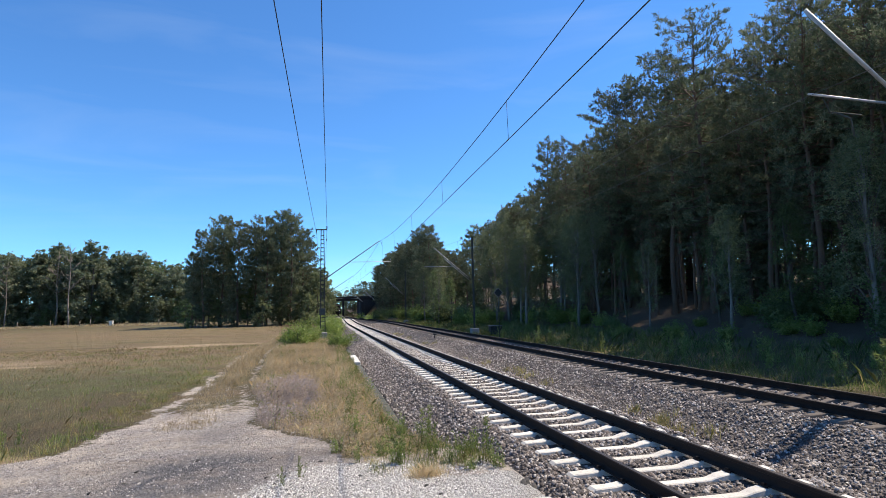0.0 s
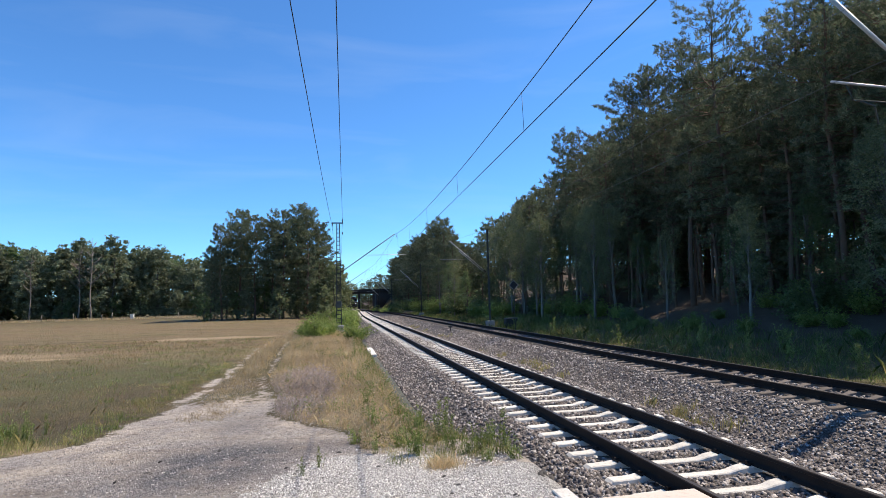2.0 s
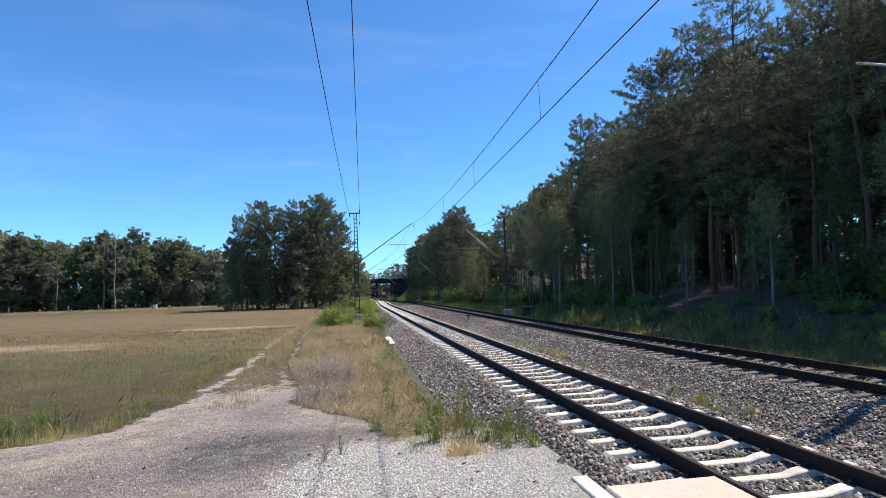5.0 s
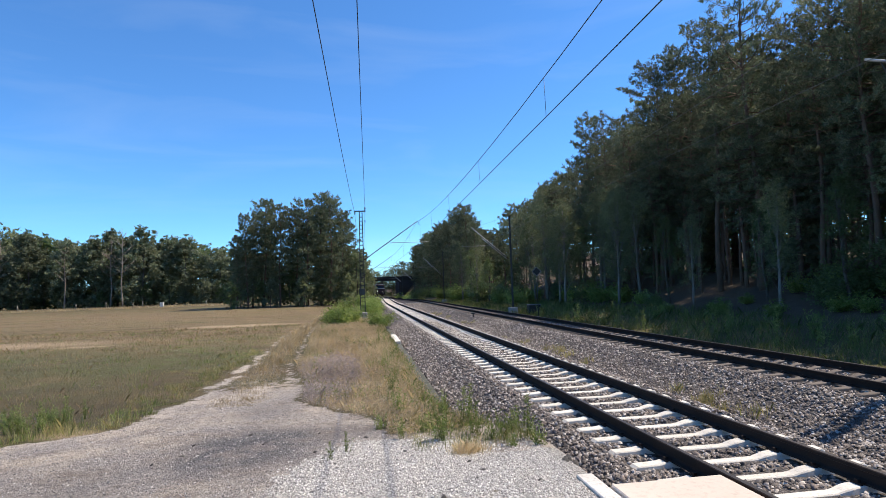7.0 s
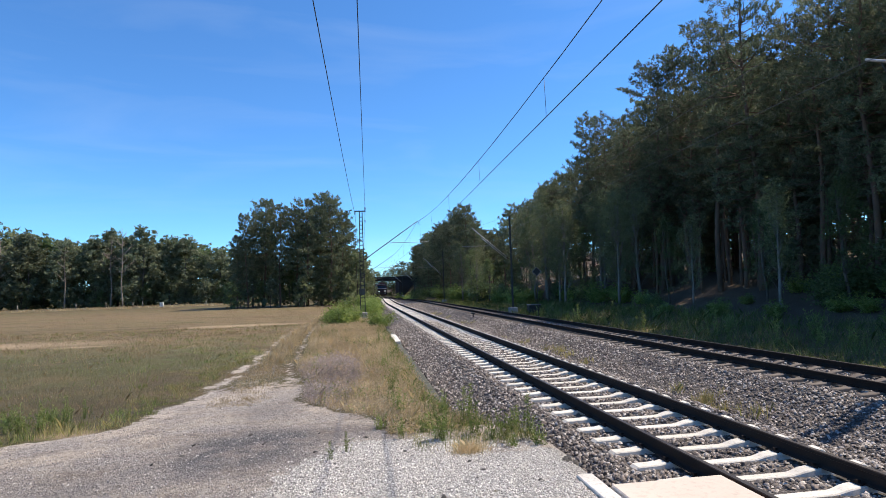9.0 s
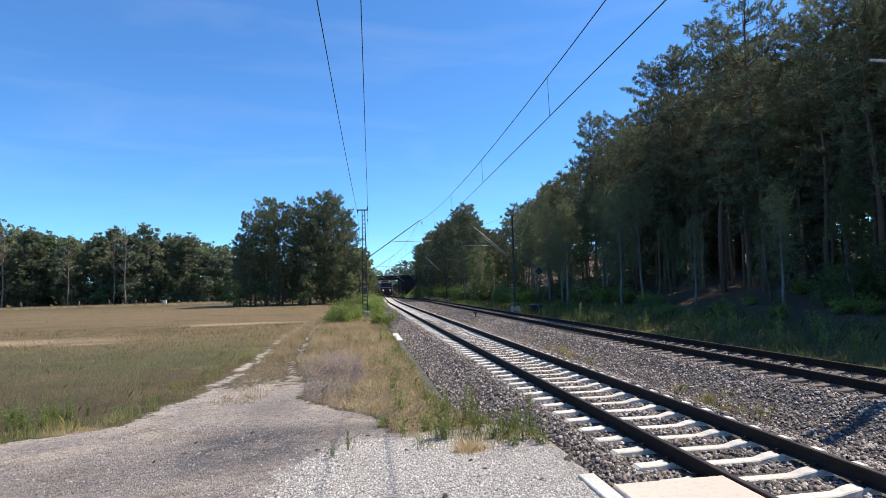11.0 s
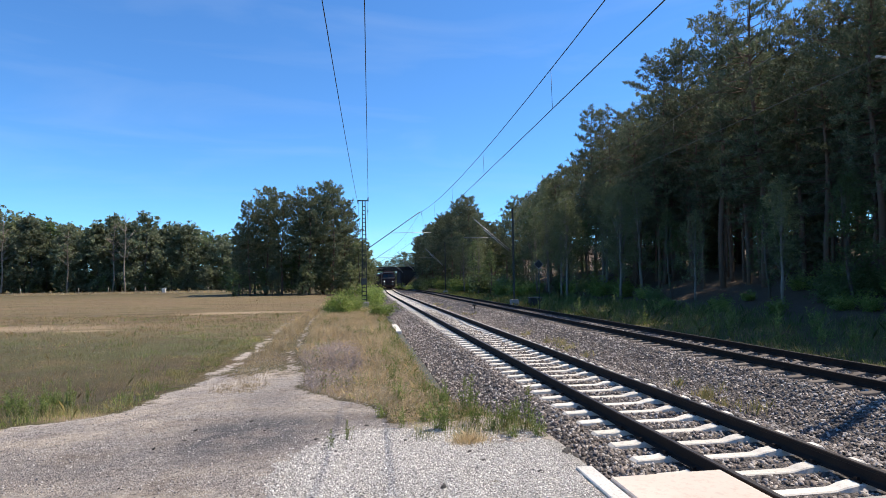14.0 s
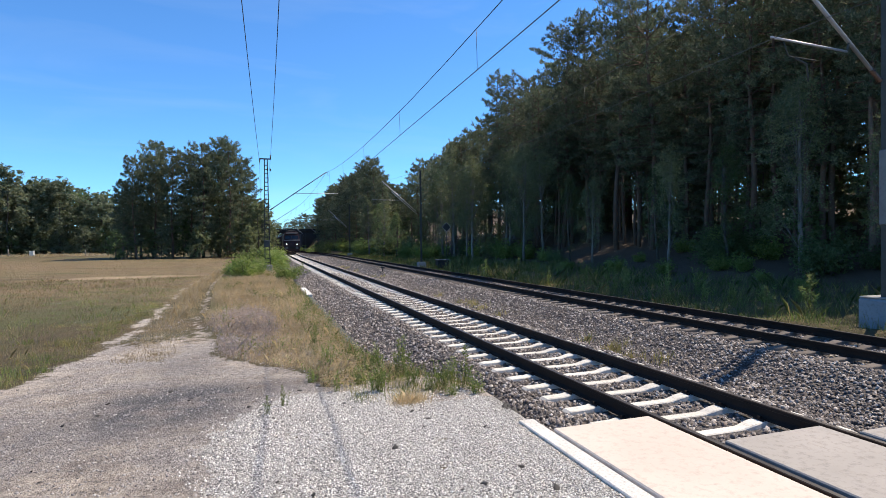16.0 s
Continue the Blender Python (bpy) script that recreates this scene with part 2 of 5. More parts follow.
    # cell rims darkened: shade in the gaps between stones, painted into the bed
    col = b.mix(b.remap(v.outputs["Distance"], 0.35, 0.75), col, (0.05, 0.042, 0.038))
    b.link(col, b.bsdf.inputs["Base Color"])
    b.bsdf.inputs["Roughness"].default_value = 0.95
    b.bump(v.outputs["Distance"], 1.0, -0.04)
    M["bed"] = b.m
    # ground: soil, gravel, sand, grass by the masks stored on the sheet
    n = Nodes("open_ground")
    pos = n.add("NewGeometry").outputs["Position"]

    def mask(key):
        a = n.add("Attribute")
        a.attribute_name = key
        return a.outputs["Fac"]

    broad, mid, fine = n.noise(pos, 0.12, 5.0), n.noise(pos, 1.3, 5.0, 0.65), n.noise(pos, 34.0, 4.0, 0.7)
    st = n.add("Mapping", Scale=(0.03, 0.22, 1.0))
    n.link(pos, st.inputs["Vector"])
    streak = n.noise(st.outputs["Vector"], 1.0, 4.0, 0.6)
    meadow = n.mix(n.remap(streak, 0.35, 0.65), (0.10, 0.079, 0.041), (0.175, 0.116, 0.068))
    meadow = n.mix(n.remap(broad, 0.42, 0.58, 0, 0.8), meadow, (0.118, 0.118, 0.048))
    meadow = n.mix(n.remap(n.noise(pos, 0.45, 5.0, 0.7), 0.5, 0.68, 0, 0.7), meadow, (0.235, 0.165, 0.09))
    meadow = n.mix(n.remap(mid, 0.55, 0.75, 0, 0.5), meadow, (0.19, 0.15, 0.10))
    meadow = n.mix(n.remap(n.noise(pos, 3.2, 5.0, 0.75), 0.5, 0.66, 0, 0.65), meadow, (0.085, 0.07, 0.036))
    meadow = n.mix(n.remap(fine, 0.35, 0.6, 0.45, 0), meadow, (0.075, 0.066, 0.034))
    band = n.add("Mapping", Scale=(0.10, 0.55, 1.0))
    n.link(pos, band.inputs["Vector"])
    band = n.noise(band.outputs["Vector"], 1.0, 6.0, 0.7)
    meadow = n.mix(n.math("MULTIPLY", mask("dry"), n.remap(band, 0.38, 0.62, 0.05, 0.75)), meadow, n.mix(mid, (0.27, 0.185, 0.10), (0.38, 0.265, 0.15)))
    meadow = n.mix(n.remap(band, 0.50, 0.64, 0, 0.6), meadow, (0.085, 0.072, 0.045))
    meadow = n.mix(n.math("MULTIPLY", mask("lush"), n.remap(mid, 0.4, 0.62, 0.0, 0.75)), meadow, (0.125, 0.142, 0.052))
    meadow = n.mix(mask("sand"), meadow, n.mix(mid, (0.33, 0.24, 0.145), (0.42, 0.315, 0.20)))
    vg = n.add("TexVoronoi", Scale=70.0)
    n.link(pos, vg.inputs["Vector"])
    sep = n.add("SeparateColor")
    n.link(vg.outputs["Color"], sep.inputs["Color"])
    track = n.mix(n.remap(mid, 0.36, 0.6), (0.26, 0.212, 0.172), (0.58, 0.485, 0.385))
    grit = n.mix(sep.outputs["Green"], (0.15, 0.13, 0.12), (0.60, 0.535, 0.475))
    track = n.mix(n.remap(n.noise(pos, 0.9, 4.0), 0.42, 0.6, 0.05, 0.85), track, grit)
    crumb = n.noise(pos, 11.0, 5.0, 0.75)
    track = n.mix(n.remap(crumb, 0.54, 0.64, 0, 0.7), track, (0.13, 0.115, 0.104))
    track = n.mix(n.remap(crumb, 0.46, 0.36, 0, 0.75), track, (0.62, 0.545, 0.46))
    track = n.mix(n.remap(fine, 0.5, 0.7, 0, 0.45), track, (0.20, 0.175, 0.155))
    track = n.mix(n.math("MULTIPLY", mask("dark"), n.remap(mid, 0.3, 0.55)), track, n.mix(sep.outputs["Blue"], (0.06, 0.056, 0.057), (0.22, 0.205, 0.20)))
    track = n.mix(n.math("MULTIPLY", mask("bank"), n.remap(crumb, 0.60, 0.42)), track, n.mix(mid, (0.50, 0.425, 0.35), (0.66, 0.575, 0.485)))
    chips = n.mix(sep.outputs["Red"], (0.44, 0.405, 0.36), (0.92, 0.87, 0.79))
    # shade between the chips is put into the colour along the cell rims
    chips = n.mix(n.remap(vg.outputs["Distance"], 0.4, 0.7), chips, (0.14, 0.13, 0.12))
    chips = n.mix(n.remap(mid, 0.55, 0.8, 0, 0.5), chips, (0.30, 0.27, 0.25))
    litter = n.mix(mid, (0.085, 0.062, 0.044), (0.165, 0.12, 0.085))
    rag = n.math("ADD", n.remap(mid, 0.3, 0.7, -0.4, 0.4), n.remap(n.noise(pos, 6.0, 4.0, 0.7), 0.3, 0.7, -0.3, 0.3))

    def ragged(key):
        return n.remap(n.math("ADD", mask(key), rag), 0.4, 0.6)

    col = n.mix(ragged("path"), meadow, track)
    col = n.mix(ragged("chips"), col, chips)
    col = n.mix(ragged("litter"), col, litter)
    n.link(col, n.bsdf.inputs["Base Color"])
    n.bsdf.inputs["Roughness"].default_value = 0.95
    n.bsdf.inputs["Specular IOR Level"].default_value = 0.2
    n.bump(n.math("ADD", fine, n.math("MULTIPLY", mid, 1.5)), 1.0, 0.07)
    M["ground"] = n.m


build_materials()

# ------------------------------------------------------------------ building helpers


def step(a, b, v):
    t = np.clip((np.asarray(v, float) - a) / (b - a), 0, 1)
    return t * t * (3 - 2 * t)


def mesh_of(name, verts, faces, mats, which=None, smooth=False):
    me = bpy.data.meshes.new(name)
    verts = np.asarray(verts, np.float32)
    if isinstance(faces, np.ndarray):
        nf, k = faces.shape
        me.vertices.add(len(verts))
        me.vertices.foreach_set("co", verts.ravel())
        me.loops.add(nf * k)
        me.loops.foreach_set("vertex_index", faces.astype(np.int32).ravel())
        me.polygons.add(nf)
        me.polygons.foreach_set("loop_start", np.arange(0, nf * k, k, dtype=np.int32))
        me.update(calc_edges=True)
    else:
        me.from_pydata([tuple(map(float, v)) for v in verts], [], faces)
    for m in mats if isinstance(mats, (list, tuple)) else [mats]:
        me.materials.append(m)
    if which is not None:
        me.polygons.foreach_set("material_index", np.asarray(which, np.int32))
    if smooth:
        me.polygons.foreach_set("use_smooth", np.ones(len(me.polygons), bool))
    me.update()
    return me


def put(name, me, parent=None, m=None, label=""):
    ob = new(name, me)
    if parent is not None:
        ob.parent = parent
    if m is not None:
        ob.matrix_basis = m
    return tagged(ob, label)


def part(name, bm, material, parent, label=""):
    me = bpy.data.meshes.new(name)
    bm.to_mesh(me)
    bm.free()
    me.materials.append(material)
    return put(name, me, parent, None, label)


def box(bm, x0, x1, y0, y1, z0, z1, bevel=0.0, m=None):
    r = bmesh.ops.create_cube(bm, size=1)
    vs = r["verts"]
    for v in vs:
        v.co = Vector(((x0 + x1) / 2 + v.co.x * (x1 - x0), (y0 + y1) / 2 + v.co.y * (y1 - y0), (z0 + z1) / 2 + v.co.z * (z1 - z0)))
        if m is not None:
            v.co = m @ v.co
    if bevel:
        es = list({e for v in vs for e in v.link_edges})
        bmesh.ops.bevel(bm, geom=es, offset=bevel, segments=1, affect="EDGES")
    return vs


def boxed(name, dims, material, parent, bevel=0.0, label="", m=None):
    bm = bmesh.new()
    box(bm, *dims, bevel=bevel, m=m)
    return part(name, bm, material, parent, label)


def tube_arrays(points, radii, sides=6):
    """Rings along a line of points: vertices and quads, capped by small fans."""
    pts = [Vector(p) for p in points]
    verts, faces = [], []
    for i, p in enumerate(pts):
        d = (pts[min(i + 1, len(pts) - 1)] - pts[max(i - 1, 0)]).normalized()
        u = d.orthogonal().normalized() if abs(d.z) > 0.9 else d.cross(Vector((0, 0, 1))).normalized()
        w = d.cross(u)
        r = radii[i] if isinstance(radii, (list, tuple)) else radii
        for k in range(sides):
            a = 2 * math.pi * k / sides
            verts.append(p + u * (r * math.cos(a)) + w * (r * math.sin(a)))
    for i in range(len(pts) - 1):
        for k in range(sides):
            a, b = i * sides + k, i * sides + (k + 1) % sides
            faces.append((a, b, b + sides, a + sides))
    faces.append(tuple(range(sides - 1, -1, -1)))
    faces.append(tuple(range(len(verts) - sides, len(verts))))
    return verts, faces


def tube(name, points, radii, material, parent=None, sides=6, label=""):
    v, f = tube_arrays(points, radii, sides)
    return put(name, mesh_of(name, v, f, material, smooth=True), parent, None, label)


def thing(name, m, label, category, group="", kind=""):
    ob = new(name)
    ob.matrix_basis = m
    return tagged(ob, label, category, group, kind)


# ------------------------------------------------------------------ lie of the land


def centre1(y):
    """Middle of the near track, which swings slightly before the bridge."""
    return 4.54 + 1.35 * step(76, 152, y) - 0.6 * step(170, 200, y)


def centre2(y):
    """Middle of the far track, which joins the near one short of the bridge."""
    return 10.45 * (1 - step(88, 172, y)) + centre1(y) * step(88, 172, y)


def lip(y):
    """Left edge of the cart track."""
    y = np.asarray(y, float)
    return -4.05 + 0.12 * np.sin(1.9 * y) + 0.08 * np.sin(4.3 * y + 1) - 0.35 * step(20, 30, y) + 0.4 * step(34, 50, y) - 1.6 * step(11.5, 8.5, y) - 5.5 * step(9.0, 4.0, y)


def verge(y):
    """Right edge of the cart track, where the tall grass begins."""
    y = np.asarray(y, float)
    return 0.3 - 1.75 * step(9.0, 13.0, y) - 0.8 * step(13.5, 20, y) - 0.7 * step(20, 36, y)


def land(x, y):
    x, y = np.asarray(x, float), np.asarray(y, float)
    r = np.hypot(x, y)
    z = -0.05 - 0.30 * step(7, 15, y)
    z = z + 0.15 * step(25, 140, r) * step(-3, -22, x)
    edge = 1.22 + 1.13 * step(10.5, 7.2, y)
    z = z - 0.75 * step(0, 0.9, x - edge) * step(5.8, 6.2, y) * (1 - step(12.6, 13.4, x)) - 0.75 * (1 - step(5.8, 6.2, y)) * step(2.32, 2.45, x) * (1 - step(12.6, 13.4, x))
    z = z - 0.12 * step(12.5, 14, x) + 0.35 * step(14, 18, x) + 3.0 * step(17.5, 34, x) + 5.5 * step(30, 85, x)
    z = z + 5.2 * step(196, 202, y) * (1 - step(214, 222, y)) * np.maximum(step(14.5, 19, x), step(0.5, -4, x))
    bump = 0.02 * np.sin(x * 1.7 + 0.6 * np.sin(y * 0.9)) * np.sin(y * 1.3 + 1.0)
    # ruts of the cart track
    rut = np.exp(-((x - lip(y) - 0.35) / 0.22) ** 2) + np.exp(-((x - verge(y) + 0.3) / 0.22) ** 2)
    return z + bump - 0.05 * rut * step(12, 20, y) * (1 - step(70, 90, y))


def sandy(x, y):
    """Bare sandy streaks in the field."""
    out = np.zeros_like(x)
    for cx, cy, rx, ry in ((-22, 33.4, 8.5, 2.1), (-9.5, 45, 5.0, 1.8), (-34, 36, 9, 1.8), (-4.9, 10.3, 0.5, 0.35), (-48, 34, 12, 2.2), (-14, 31, 1.4, 0.6), (-6.6, 9.6, 0.7, 0.3)):
        out += np.exp(-(((x - cx) / rx) ** 2 + ((y - cy) / ry) ** 2) ** 2)
    return out


def axis(*runs):
    out = []
    for a, b, s in runs:
        out += list(np.arange(a, b, s))
    return np.array(out + [runs[-1][1]])


def build_ground():
    xs = axis((-900, -200, 100), (-200, -60, 10), (-60, -16, 1.5), (-16, -9, 0.5), (-9, 2.7, 0.13), (2.7, 13, 0.6), (13, 20, 0.4), (20, 60, 2), (60, 200, 12), (200, 900, 100))
    ys = axis((-120, -20, 20), (-20, 2, 1.5), (2, 17, 0.13), (17, 32, 0.35), (32, 70, 1.0), (70, 190, 5), (190, 225, 1.5), (225, 300, 8), (300, 1500, 80))
    X, Y = np.meshgrid(xs, ys)
    Z = land(X, Y)
    nx, ny = len(xs), len(ys)
    idx = np.arange(nx * ny).reshape(ny, nx)
    faces = np.stack([idx[:-1, :-1], idx[:-1, 1:], idx[1:, 1:], idx[1:, :-1]], -1).reshape(-1, 4)
    me = mesh_of("ground", np.stack([X, Y, Z], -1).reshape(-1, 3), faces, M["ground"], smooth=True)
    x, y = X.ravel(), Y.ravel()
    wide = (step(-0.3, 0.3, x - lip(y)) * (1 - step(-0.3, 0.3, x - verge(y))))
    mid_strip = np.exp(-((x - (lip(y) + verge(y)) / 2) / 0.35) ** 2) * step(15, 24, y)
    ruts = np.exp(-((x - lip(y) - 0.2) / 0.17) ** 2) + 0.9 * np.exp(-((x - verge(y) + 0.2) / 0.15) ** 2)
    path = np.clip(np.where(y > 13, wide * (1 - step(13, 17.5, y)) + 0.58 * ruts * step(13, 17.5, y), wide), 0, 1) * (1 - step(60, 75, y))
    path = np.maximum(path, step(9.0, 8.2, y) * step(-0.4, 0.4, x - lip(y)))
    chips = step(8.35, 7.95, y + 1.1 * step(0.9, 1.9, x)) * step(-0.25, 0.25, x + 1.0 - 0.7 * step(6.6, 8.2, y)) * (x < 3)
    dark = np.exp(-(((x + 1.6) / 1.15) ** 2 + ((y - 8.3) / 1.5) ** 2) ** 2) + 0.9 * np.exp(-(((x + 0.2) / 0.7) ** 2 + ((y - 8.9) / 0.45) ** 2)) + 0.6 * np.exp(-(((x + 3.4) / 1.0) ** 2 + ((y - 7.2) / 0.9) ** 2)) + 0.55 * np.exp(-(((x + 1.9) / 0.6) ** 2 + ((y - 11.6) / 1.3) ** 2))
    sand = sandy(x, y)
    litter = step(17.0, 20.0, x)
    bank = np.exp(-((x - lip(y) - 0.10) / 0.26) ** 2) * step(24, 17, y)
    strip = step(0.0, 0.4, x - verge(y)) * (1 - step(1.1, 1.5, x)) * step(9, 10.5, y) * (1 - step(60, 80, y))
    sand += 0.7 * strip + 0.5 * mid_strip * (1 - step(60, 75, y))
    dry = step(20, 33, y + 0.25 * (x + 10)) * (1 - step(75, 130, y)) * (1 - step(-4.4, -3.6, x))
    lush = np.exp(-(((x + 6.2) / 2.6) ** 2 + ((y - 25) / 6) ** 2)) + 0.7 * np.exp(-(((x + 15) / 6) ** 2 + ((y - 25) / 4) ** 2)) + 0.8 * np.exp(-(((x + 7.6) / 1.8) ** 2 + ((y - 10.8) / 1.4) ** 2))
    for key, val in (("bank", np.clip(bank, 0, 1)), ("dry", dry), ("lush", np.clip(lush, 0, 1)), ("path", path), ("chips", chips), ("dark", dark), ("sand", np.clip(sand, 0, 1)), ("litter", litter)):
        at = me.attributes.new(key, "FLOAT", "POINT")
        at.data.foreach_set("value", val.astype(np.float32))
    tagged(new("ground", me), "dry open ground with field, gravel track and forest floor", "ground", kind="structure")


BED_X = (1.62, 1.9, 2.45, 2.9, 3.12, 3.3, 5.8, 5.98, 6.3, 6.8, 7.1, 7.4, 8.2, 8.85, 9.1, 9.25, 11.7, 12.1, 12.7, 13.3)
BED_Z = (-0.85, -0.60, -0.42, -0.215, -0.198, -0.235, -0.25, -0.225, -0.31, -0.58, -0.72, -0.73, -0.52, -0.24, -0.225, -0.25, -0.25, -0.30, -0.5, -0.85)


def bed(x, y):
    x, y = np.asarray(x, float), np.asarray(y, float)
    u = x - (centre1(y) - 4.54) * (1 - step(7.3, 9.0, x)) - (centre2(y) - 10.45) * step(7.3, 9.0, x)
    z = np.interp(u, BED_X, BED_Z)
    z = np.where((u > 2.9) & (u < 12.1), np.maximum(z, -0.26 - 0.5 * (1 - step(55, 88, y))), z)
    return z + 0.012 * np.sin(7 * x + 3 * np.sin(2.1 * y)) * np.sin(5.3 * y)


def build_bed():
    us = np.unique(np.concatenate([np.arange(1.62, 13.3, 0.18), BED_X]))
    ys = axis((-14, 3, 1.0), (3, 30, 0.2), (30, 80, 0.6), (80, 232, 2))
    U, Y = np.meshgrid(us, ys)
    w = step(7.3, 9.0, U)
    X = U + (centre1(Y) - 4.54) * (1 - w) + (centre2(Y) - 10.45) * w
    Z = np.interp(U, BED_X, BED_Z)
    Z = np.where((U > 2.9) & (U < 12.1), np.maximum(Z, -0.26 - 0.5 * (1 - step(55, 88, Y))), Z)
    Z = Z + 0.012 * np.sin(7 * X + 3 * np.sin(2.1 * Y)) * np.sin(5.3 * Y)
    X = np.where((Y < 6.0) & (U < 2.48), 2.48, X)
    Z = np.where((Y < 6.0) & (U < 2.5), -0.36, Z)
    idx = np.arange(U.size).reshape(U.shape)
    faces = np.stack([idx[:-1, :-1], idx[:-1, 1:], idx[1:, 1:], idx[1:, :-1]], -1).reshape(-1, 4)
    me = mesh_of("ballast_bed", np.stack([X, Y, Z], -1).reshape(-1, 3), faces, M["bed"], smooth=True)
    tagged(new("ballast_bed", me), "grey-brown crushed stone ballast bed under two tracks", "ballast", kind="structure")


build_ground()
build_bed()

# ------------------------------------------------------------------ tracks
RAIL = ((-0.075, -0.172), (0.075, -0.172), (0.075, -0.160), (0.02, -0.145), (0.009, -0.13), (0.009, -0.055), (0.034, -0.042), (0.036, -0.008), (0.026, 0.0),
        (-0.026, 0.0), (-0.036, -0.008), (-0.034, -0.042), (-0.009, -0.055), (-0.009, -0.13), (-0.02, -0.145), (-0.075, -0.160))


def rail_mesh(centre, side, y0, y1):
    ys = axis((y0, 40, 4.0), (40, y1, 3.0))
    n = len(RAIL)
    V, F, W = [], [], []
    for y in ys:
        c = float(centre(y)) + side * 0.7535
        V += [(c + a, y, b) for a, b in RAIL]
    for i in range(len(ys) - 1):
        for k in range(n):
            a, b = i * n + k, i * n + (k + 1) % n
            F.append((b, a, a + n, b + n))
            W.append(1 if k in (8,) else 0)
    return mesh_of("rail", V, F, [M["rust"], M["railtop"]], W)


def sleeper_mesh(material):
    """Concrete sleeper: thick rail seats, lower waist, sloping sides, chamfered ends."""
    prof = ((-1.30, 0.0), (-1.26, 0.03), (-0.98, 0.036), (-0.90, 0.05), (-0.60, 0.05), (-0.50, 0.036), (-0.36, 0.002), (-0.30, -0.003), (0.30, -0.003), (0.36, 0.002), (0.50, 0.036), (0.60, 0.05), (0.90, 0.05), (0.98, 0.060), (1.26, 0.066), (1.30, 0.03))
    V, F = [], []
    for x, z in prof:
        w = 0.09 if abs(x) > 0.45 else 0.075
        V += [(x, -w - 0.05, -0.2), (x, -w, z - 0.012), (x, -w + 0.014, z), (x, w - 0.014, z), (x, w, z - 0.012), (x, w + 0.05, -0.2)]
    for i in range(len(prof) - 1):
        for k in range(5):
            a = i * 6 + k
            F.append((a, a + 6, a + 7, a + 1))
    F.append((0, 1, 2, 3, 4, 5))
    F.append(tuple(range(len(V) - 1, len(V) - 7, -1)))
    return mesh_of("sleeper", V, F, material)


def clip_mesh():
    """Tension clamp and guide plate beside the rail foot."""
    bm = bmesh.new()
    for s in (-1, 1):
        box(bm, s * 0.085 - 0.012 + s * 0.03, s * 0.085 + 0.012 + s * 0.03, -0.07, 0.07, -0.004, 0.02)
        box(bm, s * 0.10 - 0.02, s * 0.10 + 0.02, -0.02, 0.02, 0.015, 0.05)
        box(bm, s * 0.075 - 0.03, s * 0.075 + 0.03, -0.055, -0.035, 0.012, 0.028)
        box(bm, s * 0.075 - 0.03, s * 0.075 + 0.03, 0.035, 0.055, 0.012, 0.028)
    me = bpy.data.meshes.new("rail_clip")
    bm.to_mesh(me)
    bm.free()
    me.materials.append(M["rust"])
    return me


def build_track(centre, material, y0, y1, first, count, label, clips):
    t = thing("railway_track", pose(0, 0, 0), label, "railway track", kind="structure")
    for s in (-1, 1):
        put("rail", rail_mesh(centre, s, y0, y1), t)
    sl, cl = sleeper_mesh(material), clip_mesh()
    rnd = random.Random(5)
    for i in range(count):
        y = first + 0.6 * i
        if y > y1:
            break
        c = float(centre(y))
        tilt = math.degrees(math.atan2(float(centre(y + 1)) - float(centre(y - 1)), 2))
        s = put("sleeper", sl, t, pose(c + rnd.uniform(-0.012, 0.012), y, -0.222 + rnd.uniform(-0.004, 0.003), 0, 0, -tilt + rnd.uniform(-0.4, 0.4)))
        if i < clips:
            for k in (-1, 1):
                put("rail_clip", cl, s, pose(k * 0.7535, 0, 0.05))
    return t


build_track(centre1, M["sleeper"], -14, 232, 3.024, 300, "straight railway track on pale concrete sleepers with rusty rails", 36)
build_track(centre2, M["sleeper_old"], -14, 176, 2.2, 250, "railway track on greyish concrete sleepers with dark rails", 30)


def build_crossing():
    c = thing("level_crossing", pose(0, 0, 0), "buff and grey concrete crossing slabs with white edge beam", "crossing", kind="structure")
    boxed("crossing_slab", (2.475, 3.70, -1.6, 5.56, -0.16, 0.002), M["slab"], c, 0.012, "buff concrete panel outside the rail", pose(0, 0, 0))
    boxed("crossing_slab", (3.895, 5.185, -1.6, 4.66, -0.16, 0.002), M["slab_grey"], c, 0.012, "grey concrete panel between the rails")
    boxed("crossing_slab", (5.40, 6.7, -1.6, 4.4, -0.16, 0.0), M["slab_grey"], c, 0.012, "grey concrete panel between the rails")
    boxed("edge_beam", (2.275, 2.462, -1.6, 6.0, -0.3, -0.024), M["white_edge"], c, 0.01, "worn white edge beam")


build_crossing()

# ------------------------------------------------------------------ overhead line


def insulator(parent, a, b, r=0.07):
    """Ribbed porcelain insulator from a to b."""
    a, b = Vector(a), Vector(b)
    pts, rad = [], []
    for i in range(13):
        pts.append(a.lerp(b, i / 12))
        rad.append(r if i % 2 else r * 0.5)
    return tube("insulator", pts, rad, M["porcelain"], parent, 8, "brown ribbed insulator")


